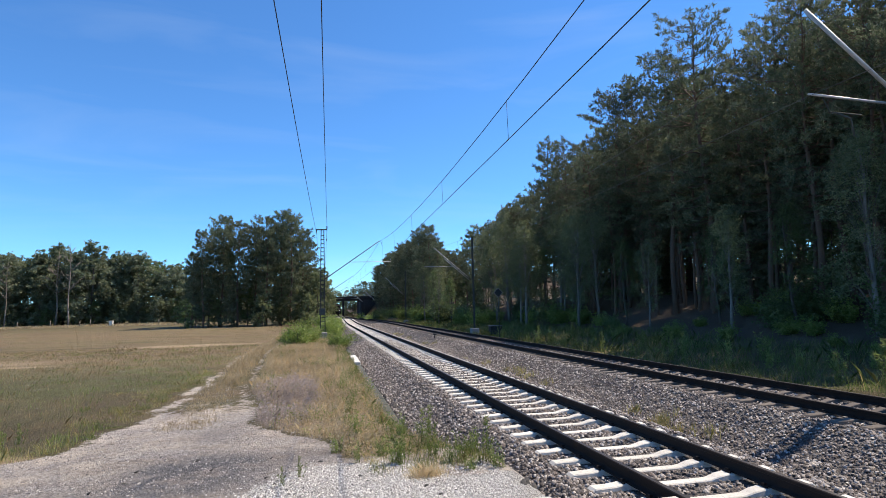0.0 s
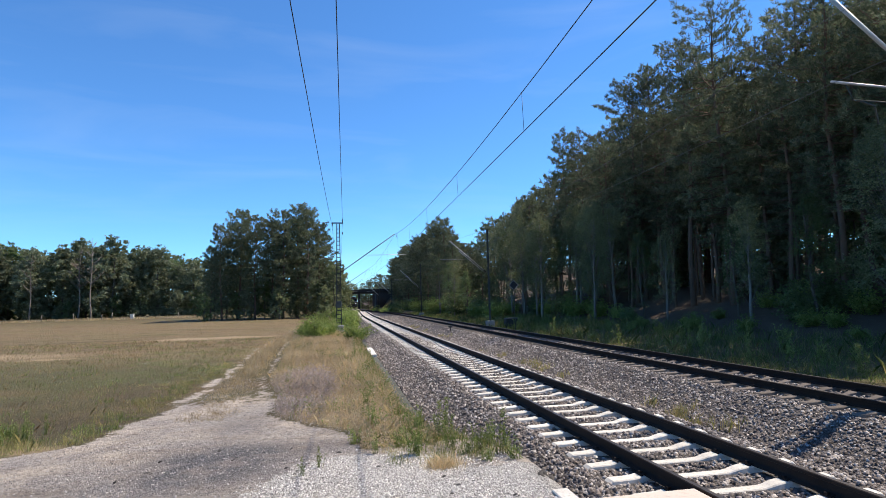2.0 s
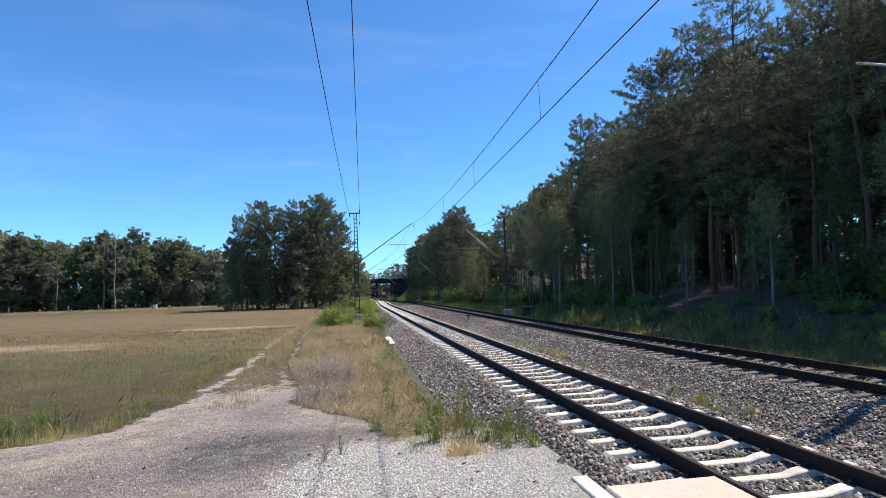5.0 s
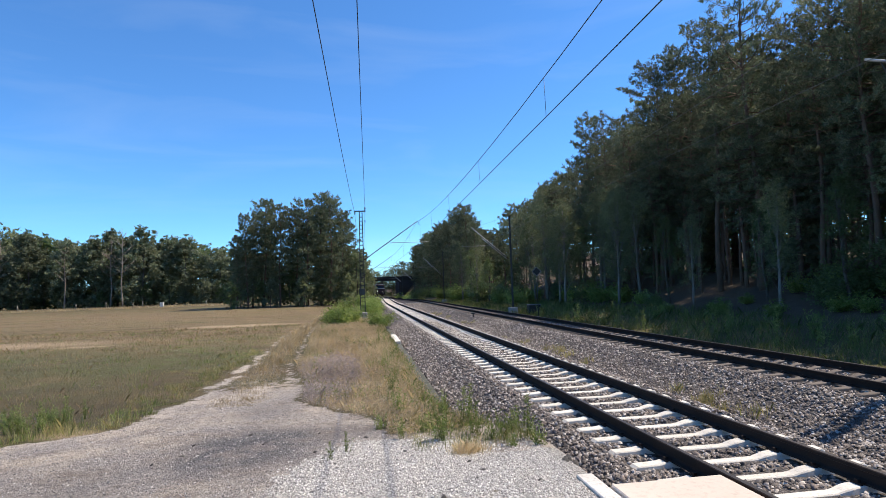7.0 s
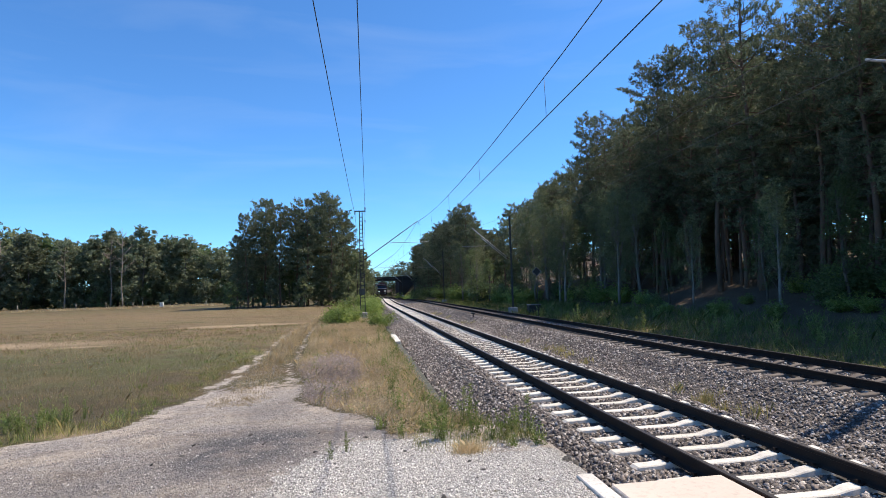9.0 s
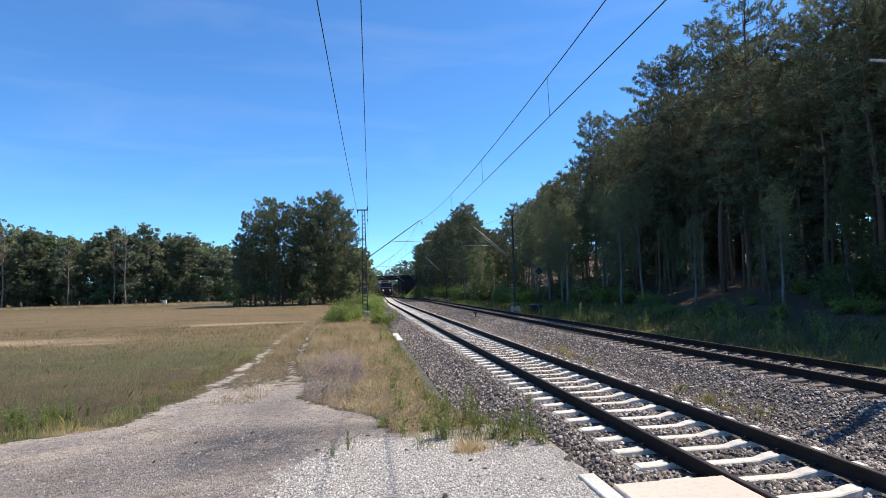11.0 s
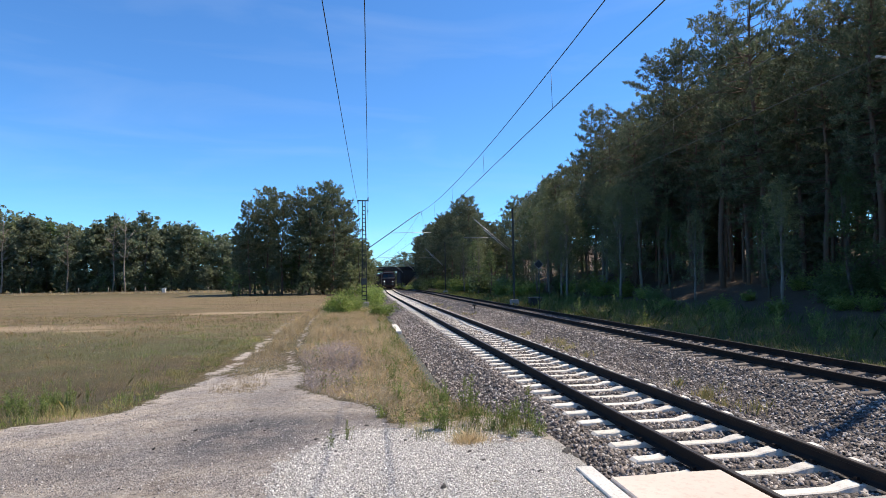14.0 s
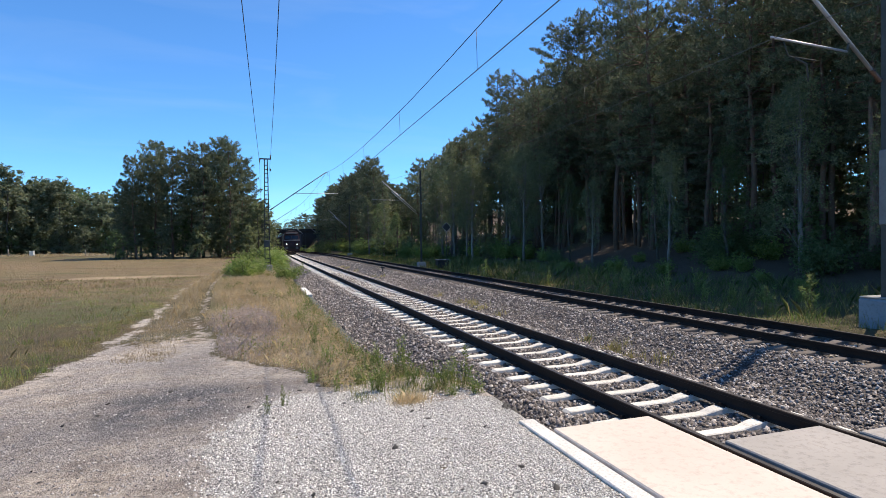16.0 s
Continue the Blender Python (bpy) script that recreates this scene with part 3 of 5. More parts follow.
def lattice_mast(m, side, tip, height, foot, arm_z, label, crossarm=False, extra=None, slim=False):
    """Lattice mast at its origin; side +1 carries the boom towards +x."""
    t = thing("catenary_mast", m, label, "railway mast", "catenary masts")
    boxed("foundation", (-0.36, 0.36, -0.34, 0.34, -0.9, 0.26), M["concrete"], t, 0.03, "weathered concrete foundation")
    z0, z1 = 0.05, height
    w0, w1 = 0.20, 0.11
    if slim:
        boxed("mast_post", (-0.05, 0.05, -0.07, 0.07, z0, z1), M["mast"], t, 0.01)
        for s in (-1, 1):
            boxed("mast_flange", (-0.07, 0.07, s * 0.08 - 0.008, s * 0.08 + 0.008, z0, z1), M["mast"], t)
    for s in () if slim else (-1, 1):
        bm = bmesh.new()
        vs = box(bm, -0.035, 0.035, -0.07, 0.07, z0, z1)
        for v in vs:
            k = (v.co.z - z0) / (z1 - z0)
            v.co.x += s * (w0 + (w1 - w0) * k)
        part("mast_leg", bm, M["mast"], t)
    n = 0 if slim else int(height / 0.36)
    for i in range(n):
        z = 0.45 + i * (height - 0.6) / n
        k = (z - z0) / (z1 - z0)
        w = w0 + (w1 - w0) * k
        boxed("batten", (-w + 0.01, w - 0.01, -0.055, 0.055, z - 0.03, z + 0.03), M["mast"], t)
    # boom up to the messenger wire, registration arm above the track
    tx, tz = tip
    hinge = Vector((side * 0.22, 0, foot))
    end = Vector((tx, 0, tz))
    d = end - hinge
    insulator(t, hinge, hinge + d * 0.06)
    tube("boom", [hinge + d * 0.055, end], 0.036, M["tube"] if side < 0 else M["mast"], t, 8, "cantilever tube")
    if slim:
        off = Vector((0, 0, -0.2))
        tube("boom", [hinge + d * 0.055 + off, end * 0.75 + hinge * 0.25 + off], 0.028, M["tube"], t, 8, "cantilever tube")
    tube("boom_hook", [end, end + Vector((side * 0.12, 0, -0.03)), end + Vector((side * 0.16, 0, -0.30))], 0.022, M["mast"], t)
    k = (arm_z - foot) / (tz - foot)
    j = hinge + d * min(max(k, 0.1), 0.9)
    tube("registration_arm", [j, Vector((tx + side * 0.95, 0, arm_z + 0.02))], 0.022, M["tube"], t, 6, "galvanised registration arm")
    tube("steady_arm", [Vector((tx + side * 0.75, 0, arm_z)), Vector((tx + side * 0.3, 0, arm_z - 0.22)), Vector((tx - side * 0.3, 0, arm_z - 0.30))], 0.012, M["mast"], t)
    if crossarm:
        boxed("crossarm", (-0.52, 0.40, -0.05, 0.05, height - 0.03, height + 0.06), M["mast"], t)
        insulator(t, (0.36, 0, height + 0.06), (0.36, 0, height + 0.34), 0.06)
        insulator(t, (-0.48, 0, height - 0.03), (-0.48, 0, height - 0.26), 0.06)
        insulator(t, (0.34, 0, height - 0.75), (0.34, 0, height - 0.95), 0.05)
    if extra:
        x0, x1, za, zb = extra
        boxed("switch_box", (x0, x1, -0.16, 0.02, za, zb), M["mast"], t, 0.02, "dark grey sheet-metal box")
    return t


def build_masts():
    rail = "slender lattice steel mast with cantilever boom beside the track"
    g = -0.02
    lattice_mast(pose(0.08, 47, g), 1, (4.72, 7.78), 8.70, 4.62, 6.0, "lattice steel mast with crossarm, boom and grey box", True, (-0.27, 0.22, 1.68, 2.23))
    for y in (95, 143, 190):
        lattice_mast(pose(0.15, y, -0.2), 1, (float(centre1(y)) + 0.2, 7.8), 8.3, 4.7, 6.0, rail)
    lattice_mast(pose(0.05, -3.0, 0), 1, (4.3, 8.1), 8.9, 5.0, 6.2, rail)
    lattice_mast(pose(13.72, 50, -0.2), -1, (-3.6, 7.65), 8.7, 4.75, 5.95, "slim steel mast with twin cantilever tubes by the forest", slim=True)
    for y in (93, 146, 188):
        lattice_mast(pose(13.7, y, -0.2), -1, (-3.4, 7.4), 8.4, 4.5, 5.8, "slim steel mast with cantilever boom by the forest", slim=True)
    # the nearest mast on the forest side
    t = thing("catenary_mast", pose(14.30, 9.9, 0), "grey steel mast with metal box on pale concrete base", "railway mast", "catenary masts")
    boxed("foundation", (-0.42, 0.55, -0.5, 0.5, -0.9, 0.46), M["pale_base"], t, 0.05, "concrete base with bluish shade put into its colour")
    boxed("lid", (-0.40, 0.53, -0.48, 0.48, 0.462, 0.50), M["concrete"], t, 0.02)
    for s in (-1, 1):
        boxed("mast_leg", (s * 0.14 - 0.04, s * 0.14 + 0.04, -0.09, 0.09, 0.5, 10.2), M["mast"], t)
    for i in range(22):
        boxed("batten", (-0.12, 0.12, -0.06, 0.06, 0.8 + i * 0.38, 0.86 + i * 0.38), M["mast"], t)
    boxed("switch_box", (-0.55, 0.15, -0.30, -0.10, 2.28, 4.08), M["plate"], t, 0.02, "ribbed grey sheet-metal box")
    for i in range(11):
        boxed("rib", (-0.54, 0.14, -0.325, -0.302, 2.36 + i * 0.155, 2.42 + i * 0.155), M["plate"], t)
    top = Vector((-3.70, 0, 8.45))
    foot = Vector((-0.33, 0, 5.78))
    d = top - foot
    insulator(t, foot, foot + d * 0.1)
    tube("boom", [foot + d * 0.09, top], 0.045, M["tube"], t, 8, "galvanised cantilever tube")
    tube("registration_arm", [Vector((-1.46, 0, 6.40)), Vector((-3.82, 0, 6.50))], 0.028, M["tube"], t, 6, "bright registration tube")
    tube("hanger", [Vector((-1.46, 0, 6.40)), Vector((-1.40, 0, 6.62))], 0.03, M["mast"], t)
    tube("steady_arm", [Vector((-3.45, 0, 6.45)), Vector((-3.30, 0, 6.12)), Vector((-2.45, 0, 6.10))], 0.014, M["mast"], t)
    tube("drop_bracket", [Vector((-3.10, 0, 6.1)), Vector((-2.75, 0, 6.0)), Vector((-2.70, 0, 5.6))], 0.022, M["mast"], t)


def span(name, a, b, sag, r, label, n=14, mat="wire"):
    a, b = Vector(a), Vector(b)
    pts = []
    for i in range(n + 1):
        k = i / n
        p = a.lerp(b, k)
        p.z -= sag * 4 * k * (1 - k)
        pts.append(p)
    ob = tube(name, pts, r, M[mat], None, 5)
    return tagged(ob, label, "overhead wire", "overhead wires")


def catenary(points, low, sag, group):
    """Messenger wire, contact wire and droppers along the supports."""
    for (a, la), (b, lb) in zip(zip(points, low), zip(points[1:], low[1:])):
        lab = "dark catenary messenger wire over the track"
        sag = sag if Vector(a).y < 45 else sag * 0.55
        # far wires take a lighter grey: their sun glint is put into the colour
        mat = "wire" if group == "near" else "plate"
        r = 0.011 if group == "near" else 0.007
        span("messenger_wire", a, b, sag, r, lab, mat=mat)
        c = span("contact_wire", la, lb, 0.05, r, "dark contact wire with droppers over the track", mat=mat)
        reach = (Vector(b) - Vector(a)).length
        for i in range(int(reach / 8)):
            k = (7.6 + 8 * i) / reach
            if k > 0.97:
                break
            p, q = Vector(a).lerp(Vector(b), k), Vector(la).lerp(Vector(lb), k)
            p.z -= sag * 4 * k * (1 - k)
            q.z -= 0.05 * 4 * k * (1 - k)
            tube("dropper", [p, q], 0.006, M["wire"], c, 4)


def build_wires():
    catenary([(4.30, -3.0, 7.92), (4.80, 47, 7.72), (4.9, 95, 7.6), (5.6, 143, 7.6), (5.4, 190, 7.6)],
             [(4.30, -3.0, 6.25), (4.85, 47, 5.78), (4.5, 95, 5.75), (5.8, 143, 5.7), (5.3, 190, 5.7)], 0.98, "near")
    catenary([(10.6, -35, 8.2), (10.6, 9.9, 7.95), (10.12, 50, 7.45), (10.3, 93, 7.2), (9.0, 140, 7.2)],
             [(10.6, -35, 6.4), (10.5, 9.9, 6.46), (10.4, 50, 5.72), (10.1, 93, 5.7), (9.0, 140, 5.6)], 0.75, "far")
    # feeders on the mast heads
    a, b = (-0.40, 47, 8.42), (0.44, 47, 8.98)
    span("feeder_wire", (-1.07, -3.0, 8.6), a, 0.45, 0.012, "dark feeder wire strung between mast heads")
    span("feeder_wire", (-0.12, -3.0, 8.7), b, 0.55, 0.012, "dark feeder wire strung between mast heads")
    span("feeder_wire", a, (-0.2, 95, 8.0), 0.5, 0.012, "dark feeder wire strung between mast heads")
    span("feeder_wire", b, (0.5, 95, 8.2), 0.5, 0.012, "dark feeder wire strung between mast heads")


build_masts()
build_wires()


def build_line_side():
    # speed or stop board on a post
    t = thing("signal_board", pose(13.5, 41.9, -0.35), "black diamond board with white border on a grey post", "railway sign")
    tube("post", [(0, 0, -0.3), (0, 0, 3.6)], 0.03, M["mast"], t, 8)
    q = pose(-0.02, -0.05, 3.42, 0, 45, 0)
    boxed("panel", (-0.27, 0.27, -0.012, 0.012, -0.27, 0.27), M["black"], t, 0.0, "black diamond panel", q)
    for dims in ((-0.265, 0.265, -0.02, -0.014, 0.235, 0.265), (-0.265, 0.265, -0.02, -0.014, -0.265, -0.235), (-0.265, -0.235, -0.021, -0.015, -0.235, 0.235), (0.235, 0.265, -0.021, -0.015, -0.235, 0.235)):
        boxed("border", dims, M["loco_grey"], t, 0.0, "grey-white border strip", q)
    v, f = tube_arrays([(0.11 * math.cos(a), -0.03, 3.42 + 0.11 * math.sin(a)) for a in [radians(i * 28 + 130) for i in range(11)]], 0.022, 5)
    put("mark", mesh_of("mark", v, f, M["white"]), t)
    # low marker between the tracks
    t = thing("dwarf_marker", pose(8.62, 43.2, -0.45), "low dark post with a short head between the tracks", "track marker")
    tube("post", [(0, 0, -0.1), (0, 0, 0.42)], 0.05, M["black"], t, 8)
    boxed("head", (-0.16, 0.16, -0.08, 0.08, 0.36, 0.50), M["black"], t, 0.03)
    boxed("foot", (-0.22, 0.22, -0.12, 0.12, -0.12, 0.06), M["black"], t, 0.02)
    # concrete cable trough along the foot of the ballast
    t = thing("cable_trough", pose(0, 0, 0), "concrete cable trough, partly overgrown, along the ballast", "cable trough")
    for i in range(26):
        y = 10.0 + i * 1.0
        pale = i in (16, 17, 18, 19)
        z = -0.45 + (0.12 if pale else 0.0)
        boxed("cover_slab", (1.45, 1.74, y + 0.01, y + 0.99, z - 0.3, z), M["white_edge"] if pale else M["mossy"], t, 0.015, "pale cover slab" if pale else "")
    # box beside the far track
    t = thing("trackside_box", pose(14.6, 46.5, -0.3), "small dark metal box beside the track", "cabinet")
    boxed("body", (-0.5, 0.5, -0.35, 0.35, -0.2, 0.62), M["loco_dark"], t, 0.03)
    boxed("lid", (-0.54, 0.54, -0.39, 0.39, 0.622, 0.68), M["plate"], t, 0.01)


build_line_side()


def build_bridge():
    t = thing("road_bridge", pose(0, 200, 0), "dark concrete road bridge on one pier over the track", "bridge")
    boxed("deck", (-5.5, 22, 0, 8, 5.2, 6.05), M["bridge"], t, 0.04)
    boxed("parapet", (-6, 22, -0.3, 0.05, 5.75, 6.6), M["bridge"], t, 0.05)
    boxed("pier", (7.15, 7.6, 0.3, 7.7, -0.8, 5.2), M["bridge"], t, 0.05)
    boxed("abutment", (-5.5, 2.15, 0, 8, -0.8, 5.2), M["bridge"], t, 0.05)
    boxed("abutment", (12.45, 22, 0, 8, -0.8, 5.2), M["bridge"], t, 0.05)
    boxed("wing_wall", (12.45, 13.0, -12, -0.02, -0.8, 4.6), M["bridge"], t, 0.05)
    for s, z in ((-0.15, 7.5), (-0.15, 7.05)):
        tube("handrail", [(-6, s, z), (22, s, z)], 0.03, M["mast"], t)
    for i in range(19):
        x = -6 + i * 1.55
        tube("rail_post", [(x, -0.15, 6.6), (x, -0.15, 7.5)], 0.03, M["mast"], t)


build_bridge()

# ------------------------------------------------------------------ train


def extrude_profile(prof, y0, y1):
    """Closed outline in x and z drawn out along y."""
    n = len(prof)
    V = [(x, y0, z) for x, z in prof] + [(x, y1, z) for x, z in prof]
    F = [(i, (i + 1) % n, n + (i + 1) % n, n + i) for i in range(n)]
    F.append(tuple(range(n - 1, -1, -1)))
    F.append(tuple(range(n, 2 * n)))
    return V, F


def disc(bm, c, r, depth, seg=14):
    res = bmesh.ops.create_cone(bm, cap_ends=True, segments=seg, radius1=r, radius2=r, depth=depth)
    rot = Matrix.Rotation(math.pi / 2, 4, "X")
    for v in res["verts"]:
        v.co = Vector(c) + rot @ v.co


def bogie(t, y, half=1.7):
    b = boxed("bogie", (-1.05, 1.05, y - half, y + half, 0.45, 0.95), M["loco_dark"], t, 0.05, "sooty bogie frame")
    for s in (-1, 1):
        for k in (-1, 1):
            bm = bmesh.new()
            res = bmesh.ops.create_cone(bm, cap_ends=True, segments=18, radius1=0.55, radius2=0.55, depth=0.13)
            rot = Matrix.Rotation(math.pi / 2, 4, "Y")
            for v in res["verts"]:
                v.co = Vector((s * 0.75, y + k * half * 0.62, 0.56)) + rot @ v.co
            part("wheel", bm, M["rust"], b)


def locomotive():
    """Front face at y = 0, body behind it along +y, rail top at z = 0."""
    t = thing("locomotive", pose(0, 0, 0), "dark red electric locomotive with lit headlamps and raised pantograph", "locomotive")
    prof = [(-1.46, 1.05), (1.46, 1.05), (1.48, 2.2), (1.40, 3.3), (1.18, 3.72), (0.6, 3.95), (-0.6, 3.95), (-1.18, 3.72), (-1.40, 3.3), (-1.48, 2.2)]
    V, F = extrude_profile(prof, 0.0, 18.6)
    for i in range(len(prof)):
        x, y, z = V[i]
        V[i] = (x * (0.97 if z < 2.4 else 0.93), 0.0 if z < 2.3 else (z - 2.3) * 0.32, z)
    put("body", mesh_of("body", V, F, M["loco_red"]), t)
    boxed("underframe", (-1.4, 1.4, 0.12, 18.5, 0.85, 1.06), M["loco_dark"], t, 0.03)
    boxed("front_apron", (-1.35, 1.35, -0.10, 0.12, 0.42, 1.10), M["loco_red"], t, 0.04)
    boxed("buffer_beam", (-1.40, 1.40, -0.16, -0.02, 0.82, 1.24), M["loco_dark"], t, 0.02)
    slope = 0.32
    tilt = math.degrees(math.atan(slope))
    for x0, x1 in ((-1.12, -0.06), (0.06, 1.12)):
        boxed("windscreen", (x0, x1, -0.03, 0.02, 0.22, 0.95), M["glass"], t, 0.02, "dark cab window", pose(0, 0, 2.3, -tilt))
    boxed("light_band", (-1.38, 1.38, -0.035, 0.02, 0.02, 0.17), M["loco_grey"], t, 0.01, "pale band under the windows", pose(0, 0, 2.3, -tilt))
    boxed("roof_edge", (-1.0, 1.0, 0.0, 0.45, 3.55, 3.72), M["loco_grey"], t, 0.03, "pale band above the windows")
    for s in (-1, 1):
        bm = bmesh.new()
        disc(bm, (s * 0.90, -0.04, 1.66), 0.19, 0.10)
        lampcase = part("lamp_housing", bm, M["loco_dark"], t)
        bm = bmesh.new()
        disc(bm, (s * 0.90, -0.10, 1.66), 0.13 if s < 0 else 0.10, 0.03)
        part("headlight", bm, M["lamp"], lampcase, "lit headlamp")
        bm = bmesh.new()
        disc(bm, (s * 0.875, -0.62, 1.05), 0.24, 0.05)
        buf = part("buffer", bm, M["plate"], t, "grey round buffer")
        bm = bmesh.new()
        disc(bm, (s * 0.875, -0.36, 1.05), 0.11, 0.50)
        part("buffer_stem", bm, M["loco_dark"], buf)
        tube("grab_rail", [(s * 1.30, -0.06, 1.2), (s * 1.30, -0.08, 1.9)], 0.02, M["plate"], t)
    boxed("coupler", (-0.09, 0.09, -0.5, -0.1, 0.92, 1.15), M["loco_dark"], t, 0.02)
    boxed("roof_equipment", (-0.6, 0.6, 4.5, 13.5, 3.95, 4.25), M["loco_dark"], t, 0.05)
    # pantograph with two arms and a bow
    p = boxed("pantograph", (-0.6, 0.6, 2.0, 3.4, 4.02, 4.14), M["mast"], t, 0.02)
    for s in (-1, 1):
        tube("lower_arm", [(s * 0.45, 2.2, 4.15), (s * 0.35, 3.4, 4.85)], 0.03, M["mast"], p)
        tube("upper_arm", [(s * 0.35, 3.4, 4.85), (s * 0.25, 2.5, 5.55)], 0.025, M["mast"], p)
    tube("contact_bow", [(-0.95, 2.5, 5.45), (-0.65, 2.5, 5.6), (0.65, 2.5, 5.6), (0.95, 2.5, 5.45)], 0.03, M["mast"], p)
    for y in (4.2, 14.4):
        bogie(t, y, 2.0)
    return t


def wagon(y):
    t = thing("freight_wagon", pose(0, 0, 0), "brown steel freight wagon with ribbed sides", "railway wagon", "freight wagons")
    prof = [(-1.42, 1.15), (1.42, 1.15), (1.45, 3.4), (1.15, 3.85), (0.5, 4.05), (-0.5, 4.05), (-1.15, 3.85), (-1.45, 3.4)]
    V, F = extrude_profile(prof, 0.0, 13.2)
    put("body", mesh_of("body", V, F, M["wagon"]), t)
    boxed("underframe", (-1.3, 1.3, -0.3, 13.5, 0.9, 1.14), M["loco_dark"], t, 0.03)
    for i in range(11):
        for s in (-1, 1):
            boxed("side_rib", (s * 1.47 - 0.03, s * 1.47 + 0.03, 0.3 + i * 1.25, 0.42 + i * 1.25, 1.2, 3.35), M["wagon"], t)
    for s in (-1, 1):
        bm = bmesh.new()
        disc(bm, (s * 0.875, -0.62, 1.05), 0.24, 0.05)
        disc(bm, (s * 0.875, -0.46, 1.05), 0.1, 0.3)
        part("buffer", bm, M["loco_dark"], t)
    for k in (2.4, 10.8):
        bogie(t, k, 1.2)
    return t


def build_train():
    return [(locomotive(), 0.0)] + [(wagon(i), 19.9 + i * 14.5) for i in range(6)]


TRAIN = build_train()
# seconds and place of the locomotive's front along the track
RUN = ((0, 208), (2, 201), (4, 193), (6, 183), (8, 170), (9, 163), (10, 155), (11.5, 142), (13, 129), (14, 120.5), (15, 112), (16, 103))


def motions():
    for ob, lag in TRAIN:
        rows = []
        for t, y in RUN:
            a, b = y + lag, y + lag + 12
            xa, xb = float(centre1(a)), float(centre1(b))
            rows.append((t, pose(xa, a, 0, 0, 0, -math.degrees(math.atan2(xb - xa, 12)))))
        walk(ob, rows)

# ------------------------------------------------------------------ trees


class Rings:
    """Collects tubes into one mesh."""

    def __init__(self):
        self.v, self.f = [], []

    def tube(self, pts, radii, sides=5):
        v, f = tube_arrays(pts, radii, sides)
        k = len(self.v)
        self.v += v
        self.f += [tuple(i + k for i in q) for q in f]

    def mesh(self, name, material):
        return mesh_of(name, self.v, self.f, material, smooth=True)


def sprays(rng, centres, spread, count, length, width, rise=0.3, outward=None):
    """Small pointed leaves or needle bunches about each centre: one triangle each."""
    n = len(centres) * count
    c = np.repeat(np.asarray(centres, float), count, axis=0) + rng.normal(0, 1, (n, 3)) * np.asarray(spread)
    d = rng.normal(0, 1, (n, 3))
    d[:, 2] = d[:, 2] * 0.6 + rise
    if outward is not None:
        d += np.repeat(np.asarray(outward, float), count, axis=0) * 1.1
    d /= np.linalg.norm(d, axis=1, keepdims=True)
    s = np.cross(d, rng.normal(0, 1, (n, 3)))
    s /= np.linalg.norm(s, axis=1, keepdims=True) + 1e-9
    L = length * rng.uniform(0.6, 1.3, (n, 1))
    W = width * rng.uniform(0.6, 1.3, (n, 1))
    a, b = c - d * L * 0.5, c + d * L * 0.5
    V = np.stack([a - s * W, a + s * W, b], 1).reshape(-1, 3)
    F = np.arange(n * 3).reshape(-1, 3)
    return V, F


def needle_tufts(rng, centres, aims, count, length, width):
    """Brushes of thin needle sprigs that fan out from each twig end."""
    n = len(centres) * count
    c = np.repeat(np.asarray(centres, float), count, axis=0) + rng.normal(0, 0.25, (n, 3)) * length
    d = np.repeat(np.asarray(aims, float), count, axis=0) * 0.9 + rng.normal(0, 0.62, (n, 3))
    d /= np.linalg.norm(d, axis=1, keepdims=True) + 1e-9
    s = np.cross(d, rng.normal(0, 1, (n, 3)))
    s /= np.linalg.norm(s, axis=1, keepdims=True) + 1e-9
    L = length * rng.uniform(0.6, 1.3, (n, 1))
    W = width * rng.uniform(0.6, 1.4, (n, 1))
    V = np.stack([c - s * W, c + s * W, c + d * L], 1).reshape(-1, 3)
    return V, np.arange(n * 3).reshape(-1, 3)


